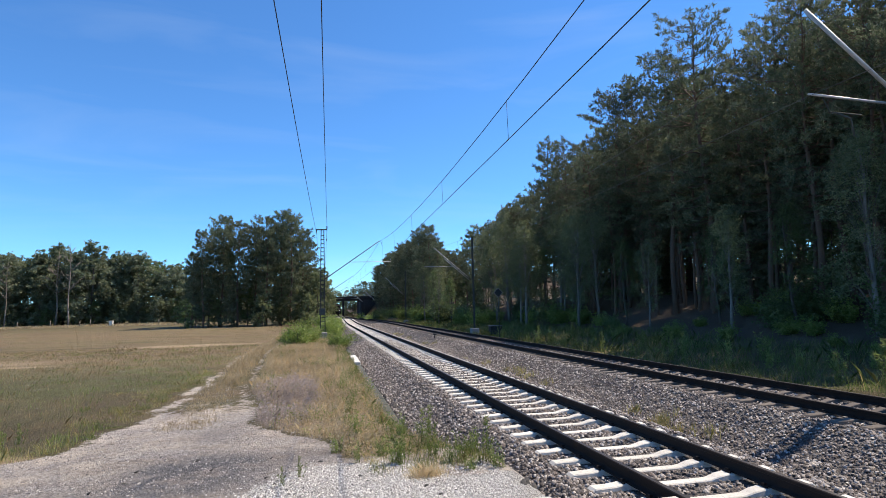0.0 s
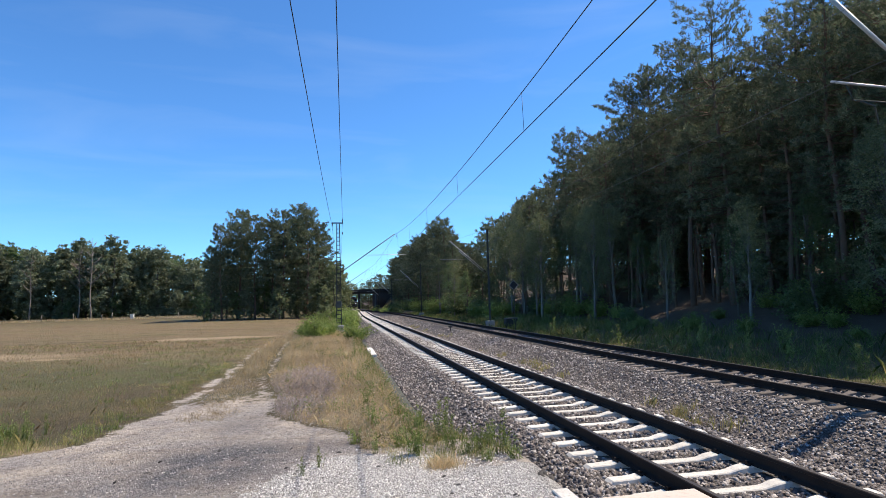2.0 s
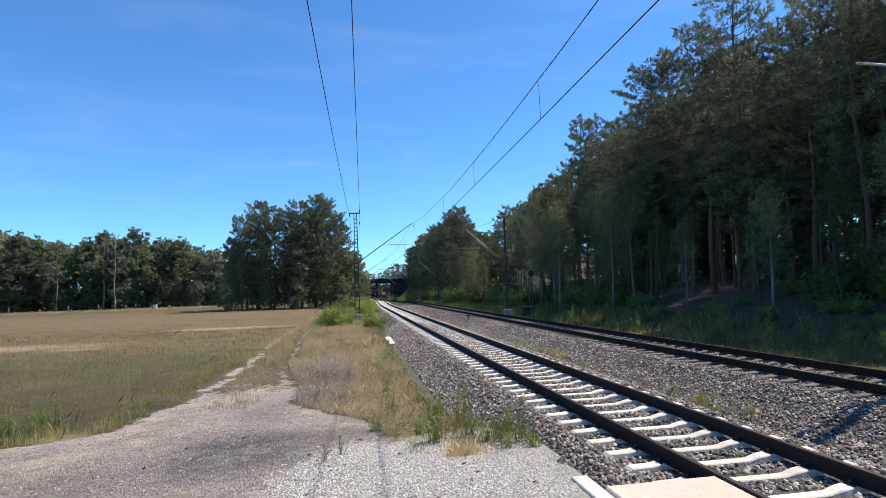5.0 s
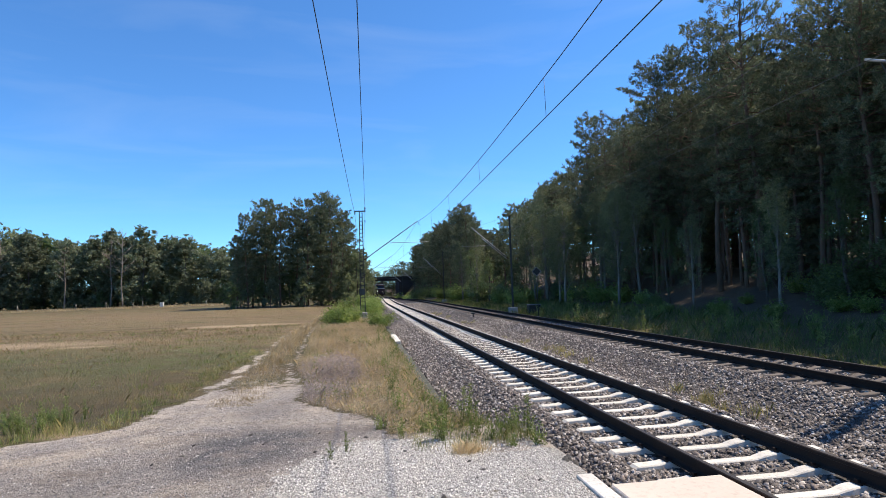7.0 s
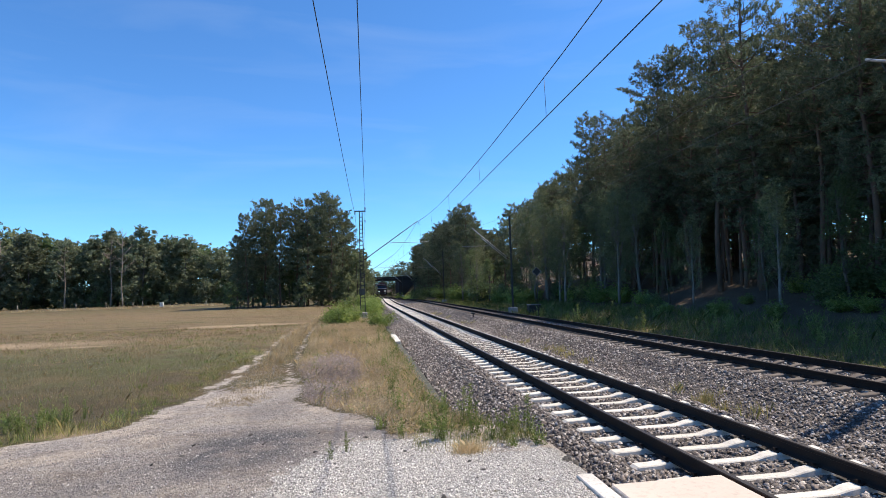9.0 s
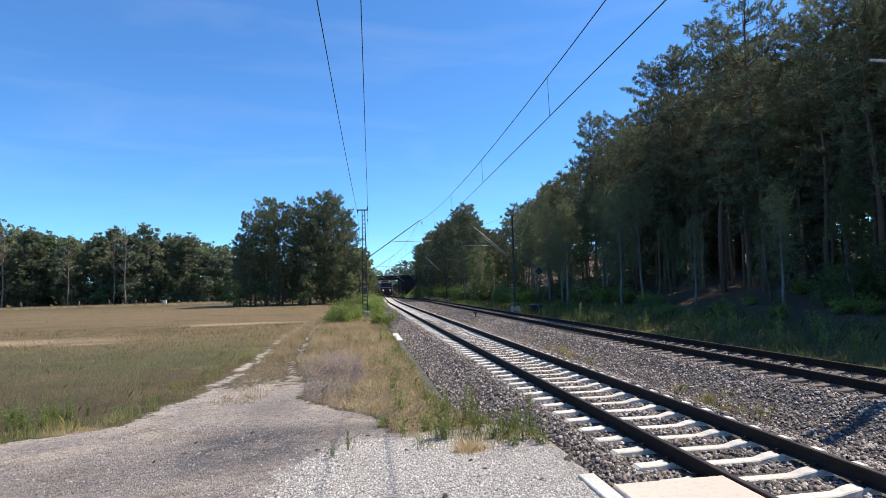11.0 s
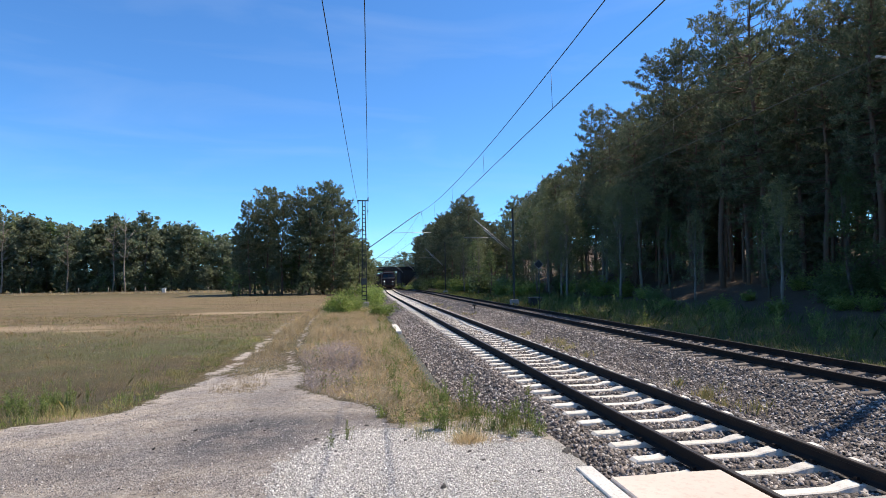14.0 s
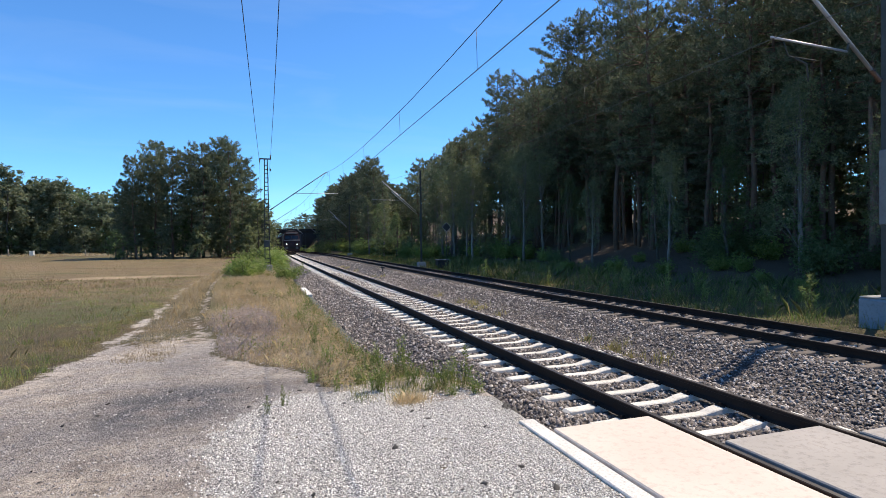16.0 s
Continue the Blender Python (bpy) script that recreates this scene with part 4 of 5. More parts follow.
def pine(seed, H, crown_from, reach, gap, needles, length, width, name="pine_tree", limbs=True, widest=0.4, label="tall Scots pine with dark green needles and bare lower trunk"):
    """Scots pine: bare lower trunk, dead twigs, tiers of limbs with flat fans of needle brushes."""
    rng, rnd = np.random.default_rng(seed), random.Random(seed)
    wood = Rings()
    lean = Vector((rnd.uniform(-0.025, 0.025), rnd.uniform(-0.025, 0.025), 1))
    axis_pts = [Vector((lean.x * z + 0.12 * math.sin(z * 0.5 + seed), lean.y * z + 0.12 * math.cos(z * 0.43 + seed), z)) for z in np.linspace(-0.4, H, 12)]
    wood.tube(axis_pts, [0.18 * (H / 17) * (1 - 0.93 * i / 11) + 0.012 for i in range(12)], 7)

    def trunk(z):
        k = (z + 0.4) / (H + 0.4) * 11
        i = min(int(k), 10)
        return axis_pts[i].lerp(axis_pts[i + 1], k - i)

    centres, aims = [], []
    lobes = [rnd.uniform(0, 6.3) for i in range(3)]
    z = H * crown_from
    while z < H - 0.15:
        k = (z - H * crown_from) / (H * (1 - crown_from))
        prof = 0.55 + 0.45 * k / widest if k < widest else math.sqrt(max(0.0, 1 - ((k - widest) / (1.03 - widest)) ** 1.7)) + 0.03
        tiers = rnd.randint(4, 6)
        a0 = rnd.uniform(0, 6.3)
        for j in range(tiers):
            if rnd.random() < 0.10:
                continue
            a = a0 + j * 6.283 / tiers + rnd.uniform(-0.4, 0.4)
            lump = 1 + 0.16 * math.sin(a + lobes[0] + 3.1 * k) + 0.14 * math.sin(2 * a + lobes[1] - 7 * k) + 0.10 * math.sin(9 * k + lobes[2])
            L = max(0.3, reach * prof * lump * rnd.uniform(0.7, 1.12))
            up = -0.08 + 0.75 * k * k + rnd.uniform(-0.12, 0.12)
            base = trunk(z + rnd.uniform(-0.2, 0.2))
            d = Vector((math.cos(a), math.sin(a), up))
            side = Vector((-math.sin(a), math.cos(a), 0))
            p1 = base + d * (L * 0.5) + Vector((0, 0, -0.04 * L))
            p2 = base + d * L + Vector((0, 0, 0.10 * L))
            if limbs or j == 0:
                wood.tube([base, p1, p2], [0.045 * (1 - 0.6 * k) + 0.008, 0.024, 0.008], 3)
            twigs = max(3, int(L / gap * (1 + 0.35 * k)))
            for q in range(twigs):
                u = 0.28 + 0.74 * (q + rnd.random() * 0.6) / twigs
                p = base.lerp(p1, u * 2) if u < 0.5 else p1.lerp(p2, min(1.0, u * 2 - 1))
                s = (-1) ** q * rnd.uniform(0.35, 1.0)
                reach2 = L * 0.42 * (1.25 - u) + 0.12
                t = (d * 0.75 + side * s).normalized()
                for w in (0.35, 0.7, 1.0):
                    centres.append(p + t * (reach2 * w) + Vector((rnd.gauss(0, 0.06), rnd.gauss(0, 0.06), 0.05 + abs(rnd.gauss(0, 0.09)))))
                    aims.append((t.x * 0.55, t.y * 0.55, 0.55 + 0.3 * k))
        z += rnd.uniform(0.42, 0.85) * H / 17 * (gap / 0.42) ** 0.5 * (1 - 0.12 * k)
    for q in range(7):
        centres.append(trunk(H) + Vector((rnd.uniform(-.12, .12), rnd.uniform(-.12, .12), -0.16 * q + 0.1)))
        aims.append((0, 0, 1.0))
    # dead twigs under the crown
    for q in range(16 if limbs else 4):
        zz = rnd.uniform(H * 0.10, H * (crown_from + 0.12))
        a = rnd.uniform(0, 6.3)
        b = trunk(zz)
        wood.tube([b, b + Vector((math.cos(a), math.sin(a), rnd.uniform(-0.35, 0.2))) * rnd.uniform(0.5, 1.9)], [0.02, 0.006], 3)
    V, F = needle_tufts(rng, centres, aims, needles, length, width)
    t = thing(name, pose(0, 0, 0), label, "tree")
    put("trunk", wood.mesh("trunk", M["bark_pine"]), t)
    put("crown", mesh_of("crown", V, F, M["needles"]), t)
    return t


def broadleaf(seed, H, W, leaves, size, mat, bark, name="broadleaf_tree", low=0.2, label="broad-leaved tree with a dense uneven green crown", clumps=46, limbs=True):
    rng, rnd = np.random.default_rng(seed), random.Random(seed)
    wood = Rings()
    top = Vector((rnd.uniform(-0.6, 0.6), rnd.uniform(-0.6, 0.6), H * 0.9))
    pts = [Vector((0, 0, -0.4)).lerp(top, i / 7) + Vector((rnd.uniform(-.12, .12), rnd.uniform(-.12, .12), 0)) * (i > 0) for i in range(8)]
    wood.tube(pts, [0.2 * H / 16 * (1 - 0.85 * i / 7) + 0.015 for i in range(8)], 7)
    centres = []
    for i in range(clumps):
        k = rnd.uniform(0, 1) ** 0.85
        z = H * (low + (0.98 - low) * k)
        prof = math.sin(math.pi * min(1, 0.22 + 0.78 * k)) ** 0.7
        a, r = rnd.uniform(0, 6.3), W * prof * rnd.uniform(0.25, 1.0) ** 0.6
        b = pts[min(7, max(0, int(z / H * 7 * 0.8)))]
        c = Vector((math.cos(a) * r, math.sin(a) * r, z))
        if limbs or i % 5 == 0:
            wood.tube([b, b.lerp(c, 0.5) + Vector((0, 0, 0.15)), c], [0.032, 0.018, 0.006], 3)
        centres.append(c)
    cl = np.array([tuple(c) for c in centres])
    per = max(1, leaves // len(centres))
    sub = np.repeat(cl, 6, axis=0) + rng.normal(0, 1, (len(cl) * 6, 3)) * np.array([W * 0.16, W * 0.16, H * 0.035])
    V, F = sprays(rng, sub, (0.26, 0.26, 0.2), max(1, per // 6), size, size * 0.36, -0.1)
    t = thing(name, pose(0, 0, 0), label, "tree")
    put("trunk", wood.mesh("trunk", bark), t)
    put("crown", mesh_of("crown", V, F, mat), t)
    return t


def dead_tree(seed, H):
    rnd = random.Random(seed)
    wood = Rings()
    pts = [Vector((0.12 * math.sin(i + seed), 0.12 * math.cos(i * 1.3), -0.4 + (H + 0.4) * i / 9)) for i in range(10)]
    wood.tube(pts, [0.17 * (1 - 0.9 * i / 9) + 0.02 for i in range(10)], 7)
    for i in range(26):
        z = H * rnd.uniform(0.45, 0.97)
        b = pts[min(9, int(z / H * 9))]
        a, L = rnd.uniform(0, 6.3), rnd.uniform(1.0, 3.4) * (1.3 - z / H)
        d = Vector((math.cos(a), math.sin(a), rnd.uniform(0.6, 1.4)))
        e = b + d * L
        wood.tube([b, b.lerp(e, 0.5) + Vector((0, 0, -0.1)), e], [0.05, 0.035, 0.016], 4)
        for q in range(3):
            a2 = a + rnd.uniform(-1.2, 1.2)
            s = b.lerp(e, rnd.uniform(0.4, 0.9))
            wood.tube([s, s + Vector((math.cos(a2), math.sin(a2), rnd.uniform(0.4, 1.4))) * L * 0.4], [0.035, 0.012], 3)
    t = thing("dead_tree", pose(0, 0, 0), "bare bleached dead tree at the forest edge", "tree")
    put("trunk", wood.mesh("trunk", M["bark_dead"]), t)
    return t


def bush(seed, R, H, leaves, size, mat, label, name="bush"):
    rng, rnd = np.random.default_rng(seed), random.Random(seed)
    wood, cs = [], []
    for i in range(26):
        a, r = rnd.uniform(0, 6.3), R * rnd.uniform(0.1, 1) ** 0.6
        e = Vector((math.cos(a) * r, math.sin(a) * r, H * rnd.uniform(0.3, 1.2) * (1.1 - 0.45 * (r / R) ** 2)))
        if i % 2 == 0:
            wood.append([(e.x * 0.15, e.y * 0.15, -0.15), (e.x * 0.6, e.y * 0.6, e.z * 0.55), e])
        cs += [e, e * 0.75 + Vector((0, 0, 0.05)), e * 0.5]
    V, F = sprays(rng, cs, (R * 0.16, R * 0.16, H * 0.13), max(1, leaves // len(cs)), size, size * 0.36, 0.2)
    V[:, 2] = np.maximum(V[:, 2], 0.0)
    t = thing(name, pose(0, 0, 0), label, "bush")
    for line in wood:
        tube("stem", line, [0.018, 0.012, 0.004], M["bark_grey"], t, 3)
    put("leaves", mesh_of("leaves", V, F, mat), t)
    return t


def place(kinds, spots, rnd, group, first_used):
    """Sets copies of the kinds at the spots (x, y, size factor, which)."""
    for x, y, s, k in spots:
        src = kinds[k % len(kinds)]
        m = pose(x, y, float(land(x, y)), 0, 0, rnd.uniform(0, 360)) @ Matrix.Diagonal((s, s, s, 1))
        if id(src) in first_used:
            loc, rot, sc = m.decompose()
            ob = copy_thing(src, Matrix.LocRotScale(loc, rot, None))
            ob.scale = sc
        else:
            first_used.add(id(src))
            src.matrix_basis = m
            ob = src
        tagged(ob, group=group)


# how steeply the skyline of the forest stands over the eye, by the ratio of y to x
SKY_Q = (0.6, 1.07, 1.2, 1.32, 1.47, 1.6, 1.74, 1.93, 2.15, 2.28, 2.57, 2.92, 3.19, 3.57, 3.98, 4.5, 5.3, 6.4, 7.7, 9.7, 16)
SKY_S = (0.76, 0.63, 0.68, 0.80, 0.74, 0.76, 0.80, 0.79, 0.69, 0.75, 0.66, 0.63, 0.58, 0.60, 0.46, 0.55, 0.82, 0.82, 0.86, 0.79, 0.85)


def top_for(x, y):
    return 2.06 + float(np.interp(y / x, SKY_Q, SKY_S)) * x


def fitted(x, y, full, lo, hi, share):
    """Size factor that brings a tree of full height to its share of the skyline."""
    s = (top_for(x, y) - float(land(x, y))) * share / full
    return min(max(s, lo), hi)


HERO_PINES = (
    (25, 57.4, 19.8, 4),
    (26, 54.8, 18.2, 2),
    (24.5, 47.8, 15.7, 4),
    (25.5, 44.3, 19.6, 1),
    (27, 42.7, 20.5, 4),
    (25, 36.0, 19.4, 2),
    (25.2, 32.1, 20.9, 0),
    (27, 31.2, 17.4, 4),
    (25.5, 27.6, 15.5, 3),
    (26.5, 27.2, 17.2, 2),
    (25, 23.9, 17.0, 1),
    (26, 23.1, 16.7, 3),
    (25, 20.7, 16.0, 0),
    (26, 20.2, 15.5, 2),
    (25, 17.4, 14.0, 1),
)


def build_trees():
    rnd, used = random.Random(11), set()
    tall = "tall Scots pine with dense dark needles and bare lower trunk"
    near = [pine(20 + i, 18, c, w, 0.48, 13, 0.25, 0.028, widest=k, label=tall) for i, (c, w, k) in enumerate(((0.30, 2.9, 0.4), (0.36, 3.0, 0.42), (0.38, 2.6, 0.3), (0.28, 2.7, 0.35)))]
    near.append(pine(26, 18, 0.30, 1.9, 0.46, 14, 0.25, 0.028, widest=0.3, label="slim young Scots pine with a pointed top"))
    slim = [pine(28, 15, 0.55, 1.5, 0.42, 12, 0.27, 0.034, widest=0.5, label="thin drawn-up pine with a small crown"), pine(29, 14, 0.48, 1.3, 0.42, 12, 0.27, 0.034, widest=0.4, label="thin drawn-up pine with a small crown")]
    far = [pine(31 + i, 18, c, 3.0, 0.75, 6, 0.48, 0.085, limbs=False) for i, c in enumerate((0.25, 0.34, 0.30))]
    edge = [pine(35 + i, 18, c, w, 0.54, 9, 0.40, 0.052, limbs=False, widest=0.45, label="broad Scots pine with a dense dark crown") for i, (c, w) in enumerate(((0.20, 2.7), (0.26, 3.0), (0.14, 2.4)))]
    birch = [broadleaf(41, 15, 2.4, 7500, 0.16, M["leaves_pale"], M["bark_birch"], "birch_tree", 0.2, "slim birch with pale thin foliage"),
             broadleaf(42, 13, 2.2, 7500, 0.16, M["leaves"], M["bark_grey"], "birch_tree", 0.16, "slim young broad-leaved tree at the forest edge")]
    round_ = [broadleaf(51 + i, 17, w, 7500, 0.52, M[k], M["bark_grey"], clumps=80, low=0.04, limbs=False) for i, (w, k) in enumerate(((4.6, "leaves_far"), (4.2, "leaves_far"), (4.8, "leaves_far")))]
    low = [broadleaf(56 + i, 17, 5.0, 2000, 0.85, M[k], M["bark_grey"], clumps=48, low=0.02, label="leafy young tree in the shade of the wood", limbs=False) for i, k in enumerate(("leaves_far", "leaves", "leaves_pale"))]
    # forest on the far side: the tops that stand out of the skyline (x, y, height, kind)
    spots = [(x, y, (h - 0.4) / 18, k) for x, y, h, k in HERO_PINES]
    # the rest of the front row, then the row behind it
    y = 6.0
    while y < 72:
        x = 26.2 + rnd.uniform(-0.9, 0.9) - 3.0 * float(step(45, 70, y))
        spots.append((x, y, fitted(x, y, 18, 0.45, 1.25, rnd.uniform(0.62, 0.80)), rnd.randint(0, 4)))
        y += rnd.uniform(3.8, 6.0)
    y = 4.0
    while y < 64:
        x = 30.0 + rnd.uniform(-1, 1)
        spots.append((x, y, fitted(x, y, 18, 0.5, 1.15, rnd.uniform(0.60, 0.78)), rnd.randint(0, 3)))
        y += rnd.uniform(4.4, 6.4)
    place(near, spots, rnd, "forest pines", used)
    spots = [(rnd.uniform(22.8, 30), 12 + i * 1.25 + rnd.uniform(-0.6, 0.6), rnd.uniform(0.55, 0.85), i) for i in range(40)]
    place(slim, spots, rnd, "forest pines", used)
    spots = []
    for row, x0 in enumerate((34, 38.5, 44)):
        y = -8.0 + row
        while y < 80:
            x = x0 + rnd.uniform(-1.4, 1.4)
            if y > 2:
                spots.append((x, y, fitted(x, y, 18, 0.45, 1.1, rnd.uniform(0.6, 0.82)), rnd.randint(0, 2)))
            y += rnd.uniform(3.2, 5.0)
    for x0 in (23.5, 28, 34):
        y = 66.0
        while y < 195:
            x = x0 + rnd.uniform(-1.3, 1.3)
            spots.append((x, y, fitted(x, y, 18, 0.35, 1.0, rnd.uniform(0.68, 0.86)), rnd.randint(0, 2)))
            y += rnd.uniform(4.5, 7.0)
    for i in range(30):
        spots.append((rnd.uniform(-45, 60), rnd.uniform(222, 262), rnd.uniform(0.45, 0.7), rnd.randint(0, 2)))
    for i in range(14):
        spots.append((10.5 + i * 1.5, 222 + rnd.uniform(0, 24), rnd.uniform(0.55, 0.7) + 0.02 * i, rnd.randint(0, 2)))
    place(far, spots, rnd, "forest pines", used)
    # pines that stand forward along the line towards the bridge
    spots = []
    y = 89.0
    while y < 190:
        x = 18.2 + rnd.uniform(-0.8, 0.9)
        spots.append((x, y, fitted(x, y, 18, 0.4, 1.0, rnd.uniform(0.84, 0.98)), rnd.randint(0, 2)))
        y += rnd.uniform(3.8, 6.0)
    # copse by the field: tops vary from west to east
    for x, y, h in ((-20.6, 98, 11.5), (-18.6, 96, 14.6), (-16.4, 99, 17.6), (-13.6, 97, 16.2), (-11.0, 100, 16.0), (-9.0, 96, 17.2), (-6.8, 99, 18.6), (-5.0, 97, 17.8), (-3.0, 100, 15.8)):
        spots.append((x, y, (h + 0.5) / 18, rnd.randint(0, 2)))
        spots.append((x * 1.05 + rnd.uniform(-0.8, 0.8), y + 7, h / 18 * 0.95, rnd.randint(0, 2)))
    place(edge, spots, rnd, "pines at the wood's edge", used)
    spots = []
    for i in range(15):
        x, y = 22.2 + rnd.uniform(-1.0, 1.4), 18 + i * 4.0 + rnd.uniform(-1.5, 1.5)
        spots.append((x, y, min(rnd.uniform(0.35, 0.62) + 0.25 * float(step(42, 58, y)), fitted(x, y, 15, 0.3, 1.0, 0.92)), i))
    spots += [(20.5 + rnd.uniform(-1, 2.2), 43 + i * 3.1, rnd.uniform(0.6, 0.8), 0) for i in range(7)]
    spots += [(19.6, 13.2, 0.42, 0), (21.0, 11.2, 0.45, 0)]
    spots += [(15.8, 76, 0.52, 0), (16.5, 82, 0.6, 1), (16.0, 88, 0.62, 0), (16.6, 72, 0.45, 1)]
    place(birch, spots, rnd, "forest edge birches", used)
    # undergrowth in the forest, under the copse and by the bridge
    spots = []
    for x0, n in ((28, 9), (32, 16), (38, 15), (45, 14), (54, 13), (63, 16)):
        for i in range(n):
            x, y = x0 + rnd.uniform(-1.8, 1.8), 7 + i * (66 if 28 < x0 < 60 else 110 if x0 > 60 else 30) / n + rnd.uniform(-2, 2)
            spots.append((x, y, rnd.uniform(0.26, 0.5), rnd.randint(0, 2)))
    spots += [(24.5 + rnd.uniform(-1.2, 2.5), 9 + i * 2.9, rnd.uniform(0.12, 0.2), rnd.randint(0, 2)) for i in range(6)]
    spots += [(35 + rnd.uniform(-3, 3), 44 + i * 3.5, rnd.uniform(0.3, 0.45), i) for i in range(8)]
    for i in range(26):
        spots.append((22 + rnd.uniform(-2, 14), 72 + i * 5, rnd.uniform(0.25, 0.5), rnd.randint(0, 2)))
    spots += [(-1.3 - i * 1.5 + rnd.uniform(-0.7, 0.7), 95 + rnd.uniform(-1.5, 6), rnd.uniform(0.18, 0.42), 2 if i < 6 else i) for i in range(15)]
    spots += [(-0.6, 95, 0.5, 2), (-0.2, 101, 0.55, 2), (-1.0, 108, 0.6, 2), (-2.0, 118, 0.65, 2), (-2.0, 92, 0.3, 2), (-4, 128, 0.7, 0), (-6, 140, 0.8, 1), (-9, 150, 0.8, 0), (-13, 158, 0.9, 1), (-19, 160, 0.8, 2), (-25, 158, 0.85, 0)]
    spots += [(-3 - i * 3, 168 + rnd.uniform(-4, 4), rnd.uniform(0.5, 0.7), i) for i in range(9)]
    spots += [(9.5, 226, 0.4, 0), (12, 232, 0.45, 1), (15, 226, 0.5, 2), (1.0, 228, 0.45, 0), (-2.5, 224, 0.5, 1), (8.5, 246, 0.5, 1), (0.5, 250, 0.5, 0), (18, 240, 0.6, 0), (4.5, 300, 0.7, 0), (9, 290, 0.7, 1), (0, 290, 0.7, 2)]
    place(low, spots, rnd, "undergrowth trees", used)
    # wood beyond the field
    spots, behind = [], []
    for i in range(30):
        x = -31 - i * 4.6 + rnd.uniform(-1.3, 1.3)
        h = float(np.interp(-x, (30, 37, 43, 51, 60, 66, 73, 80, 87, 120, 180), (12.5, 14.2, 15.6, 18.4, 18.0, 18.6, 16.6, 16.4, 20.6, 20.6, 20)) + 1.2) / 17
        yy = 150 + 0.05 * abs(x)
        spots.append((x, yy + rnd.uniform(-3, 3), h * rnd.uniform(0.78, 1.04), rnd.randint(0, 2)))
        behind.append((x + 2, yy + 10 + rnd.uniform(-3, 3), h * rnd.uniform(0.85, 1.0), rnd.randint(0, 2)))
        behind.append((x + 4, yy + 17, h * 0.92, rnd.randint(0, 2)))
        behind.append((x + 1, yy - 3 + rnd.uniform(-2, 2), rnd.uniform(0.22, 0.42), rnd.randint(0, 2)))
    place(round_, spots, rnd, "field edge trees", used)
    place(low, behind, rnd, "field edge trees", used)
    spots = [(-56.5, 143, 1.0, 0), (-61, 148, 1.05, 1), (-86, 148, 1.1, 1), (-71, 147, 0.8, 0)]
    place([dead_tree(61, 19), dead_tree(62, 17)], spots, rnd, "dead trees", used)
    # bushes: by the mast, along the forest edge, by the bridge
    lush = [bush(71, 1.0, 1.0, 2600, 0.11, M["bush"], "leafy bright green bush beside the mast"), bush(72, 0.9, 1.1, 2400, 0.11, M["bush"], "leafy bright green bush beside the mast")]
    place(lush, [(1.15, 36.5, 0.95, 0), (-1.7, 40, 1.1, 1), (-0.9, 42.5, 0.95, 0), (-0.6, 46, 0.8, 1), (0.7, 52, 1.2, 1), (1.3, 58, 1.2, 0), (-2.3, 42, 0.9, 0), (0.2, 64, 1.5, 1), (1.0, 72, 1.5, 0), (-1.5, 55, 1.2, 1)], rnd, "bushes by the mast", used)
    shade = [bush(81, 1.5, 2.2, 2300, 0.18, M["leaves"], "dark green shrub at the forest edge", "shrub"), bush(82, 1.2, 1.4, 2000, 0.17, M["bush"], "light green shrub at the forest edge", "shrub")]
    spots = [(20.0 + rnd.uniform(-2.0, 2.4), 9 + i * 3.1 + rnd.uniform(-1.3, 1.3), rnd.uniform(0.28, 0.55) + 0.5 * float(step(7, 14, i)), 1 if i < 9 else rnd.randint(0, 1)) for i in range(36)]
    spots += [(19.5 + rnd.uniform(-1.5, 6.5), 7 + i * 1.15 + rnd.uniform(-1, 1), rnd.uniform(0.35, 0.8), rnd.randint(0, 2) // 2) for i in range(20)]
    spots += [(16.8 + rnd.uniform(-1.0, 1.2), 62 + i * 7, rnd.uniform(0.8, 1.6), rnd.randint(0, 1)) for i in range(16)]
    spots += [(9.8, 120, 1.0, 1), (11, 126, 1.3, 1), (12, 118, 1.2, 0), (9.0, 135, 1.2, 1)]
    place(shade, spots, rnd, "forest edge shrubs", used)


build_trees()

# ------------------------------------------------------------------ grass, weeds, loose stones


def blades(name, rng, x, y, h, w, bend, material, label, ground=land):
    """Bent tapering blades as one body of stuff."""
    n = len(x)
    z = ground(x, y)
    a = rng.uniform(0, 2 * np.pi, n)
    b = rng.uniform(0, 2 * np.pi, n)
    L = h * bend * rng.uniform(0.3, 1.4, n)
    base = np.stack([x, y, z - 0.01], 1)
    s = np.stack([np.cos(a), np.sin(a), np.zeros(n)], 1) * (w * rng.uniform(0.6, 1.4, n))[:, None]
    lean = np.stack([np.cos(b) * L, np.sin(b) * L, np.zeros(n)], 1)
    up = np.stack([np.zeros(n), np.zeros(n), h], 1)
    mid = base + up * 0.6 + lean * 0.35
    tip = base + up + lean
    V = np.stack([base - s, base + s, mid + s * 0.6, tip, mid - s * 0.6], 1).reshape(-1, 3)
    F = np.arange(n * 5).reshape(-1, 5)
    ob = new(name, mesh_of(name, V, F, material))
    return tagged(ob, label, "grass", kind="stuff")


def clumped(rng, n, x0, x1, y0, y1, tufts, spread):
    cx, cy = rng.uniform(x0, x1, tufts), y0 + (y1 - y0) * rng.uniform(0, 1, tufts) ** 1.35
    i = rng.integers(0, tufts, n)
    return cx[i] + rng.normal(0, spread, n), cy[i] + rng.normal(0, spread, n), i


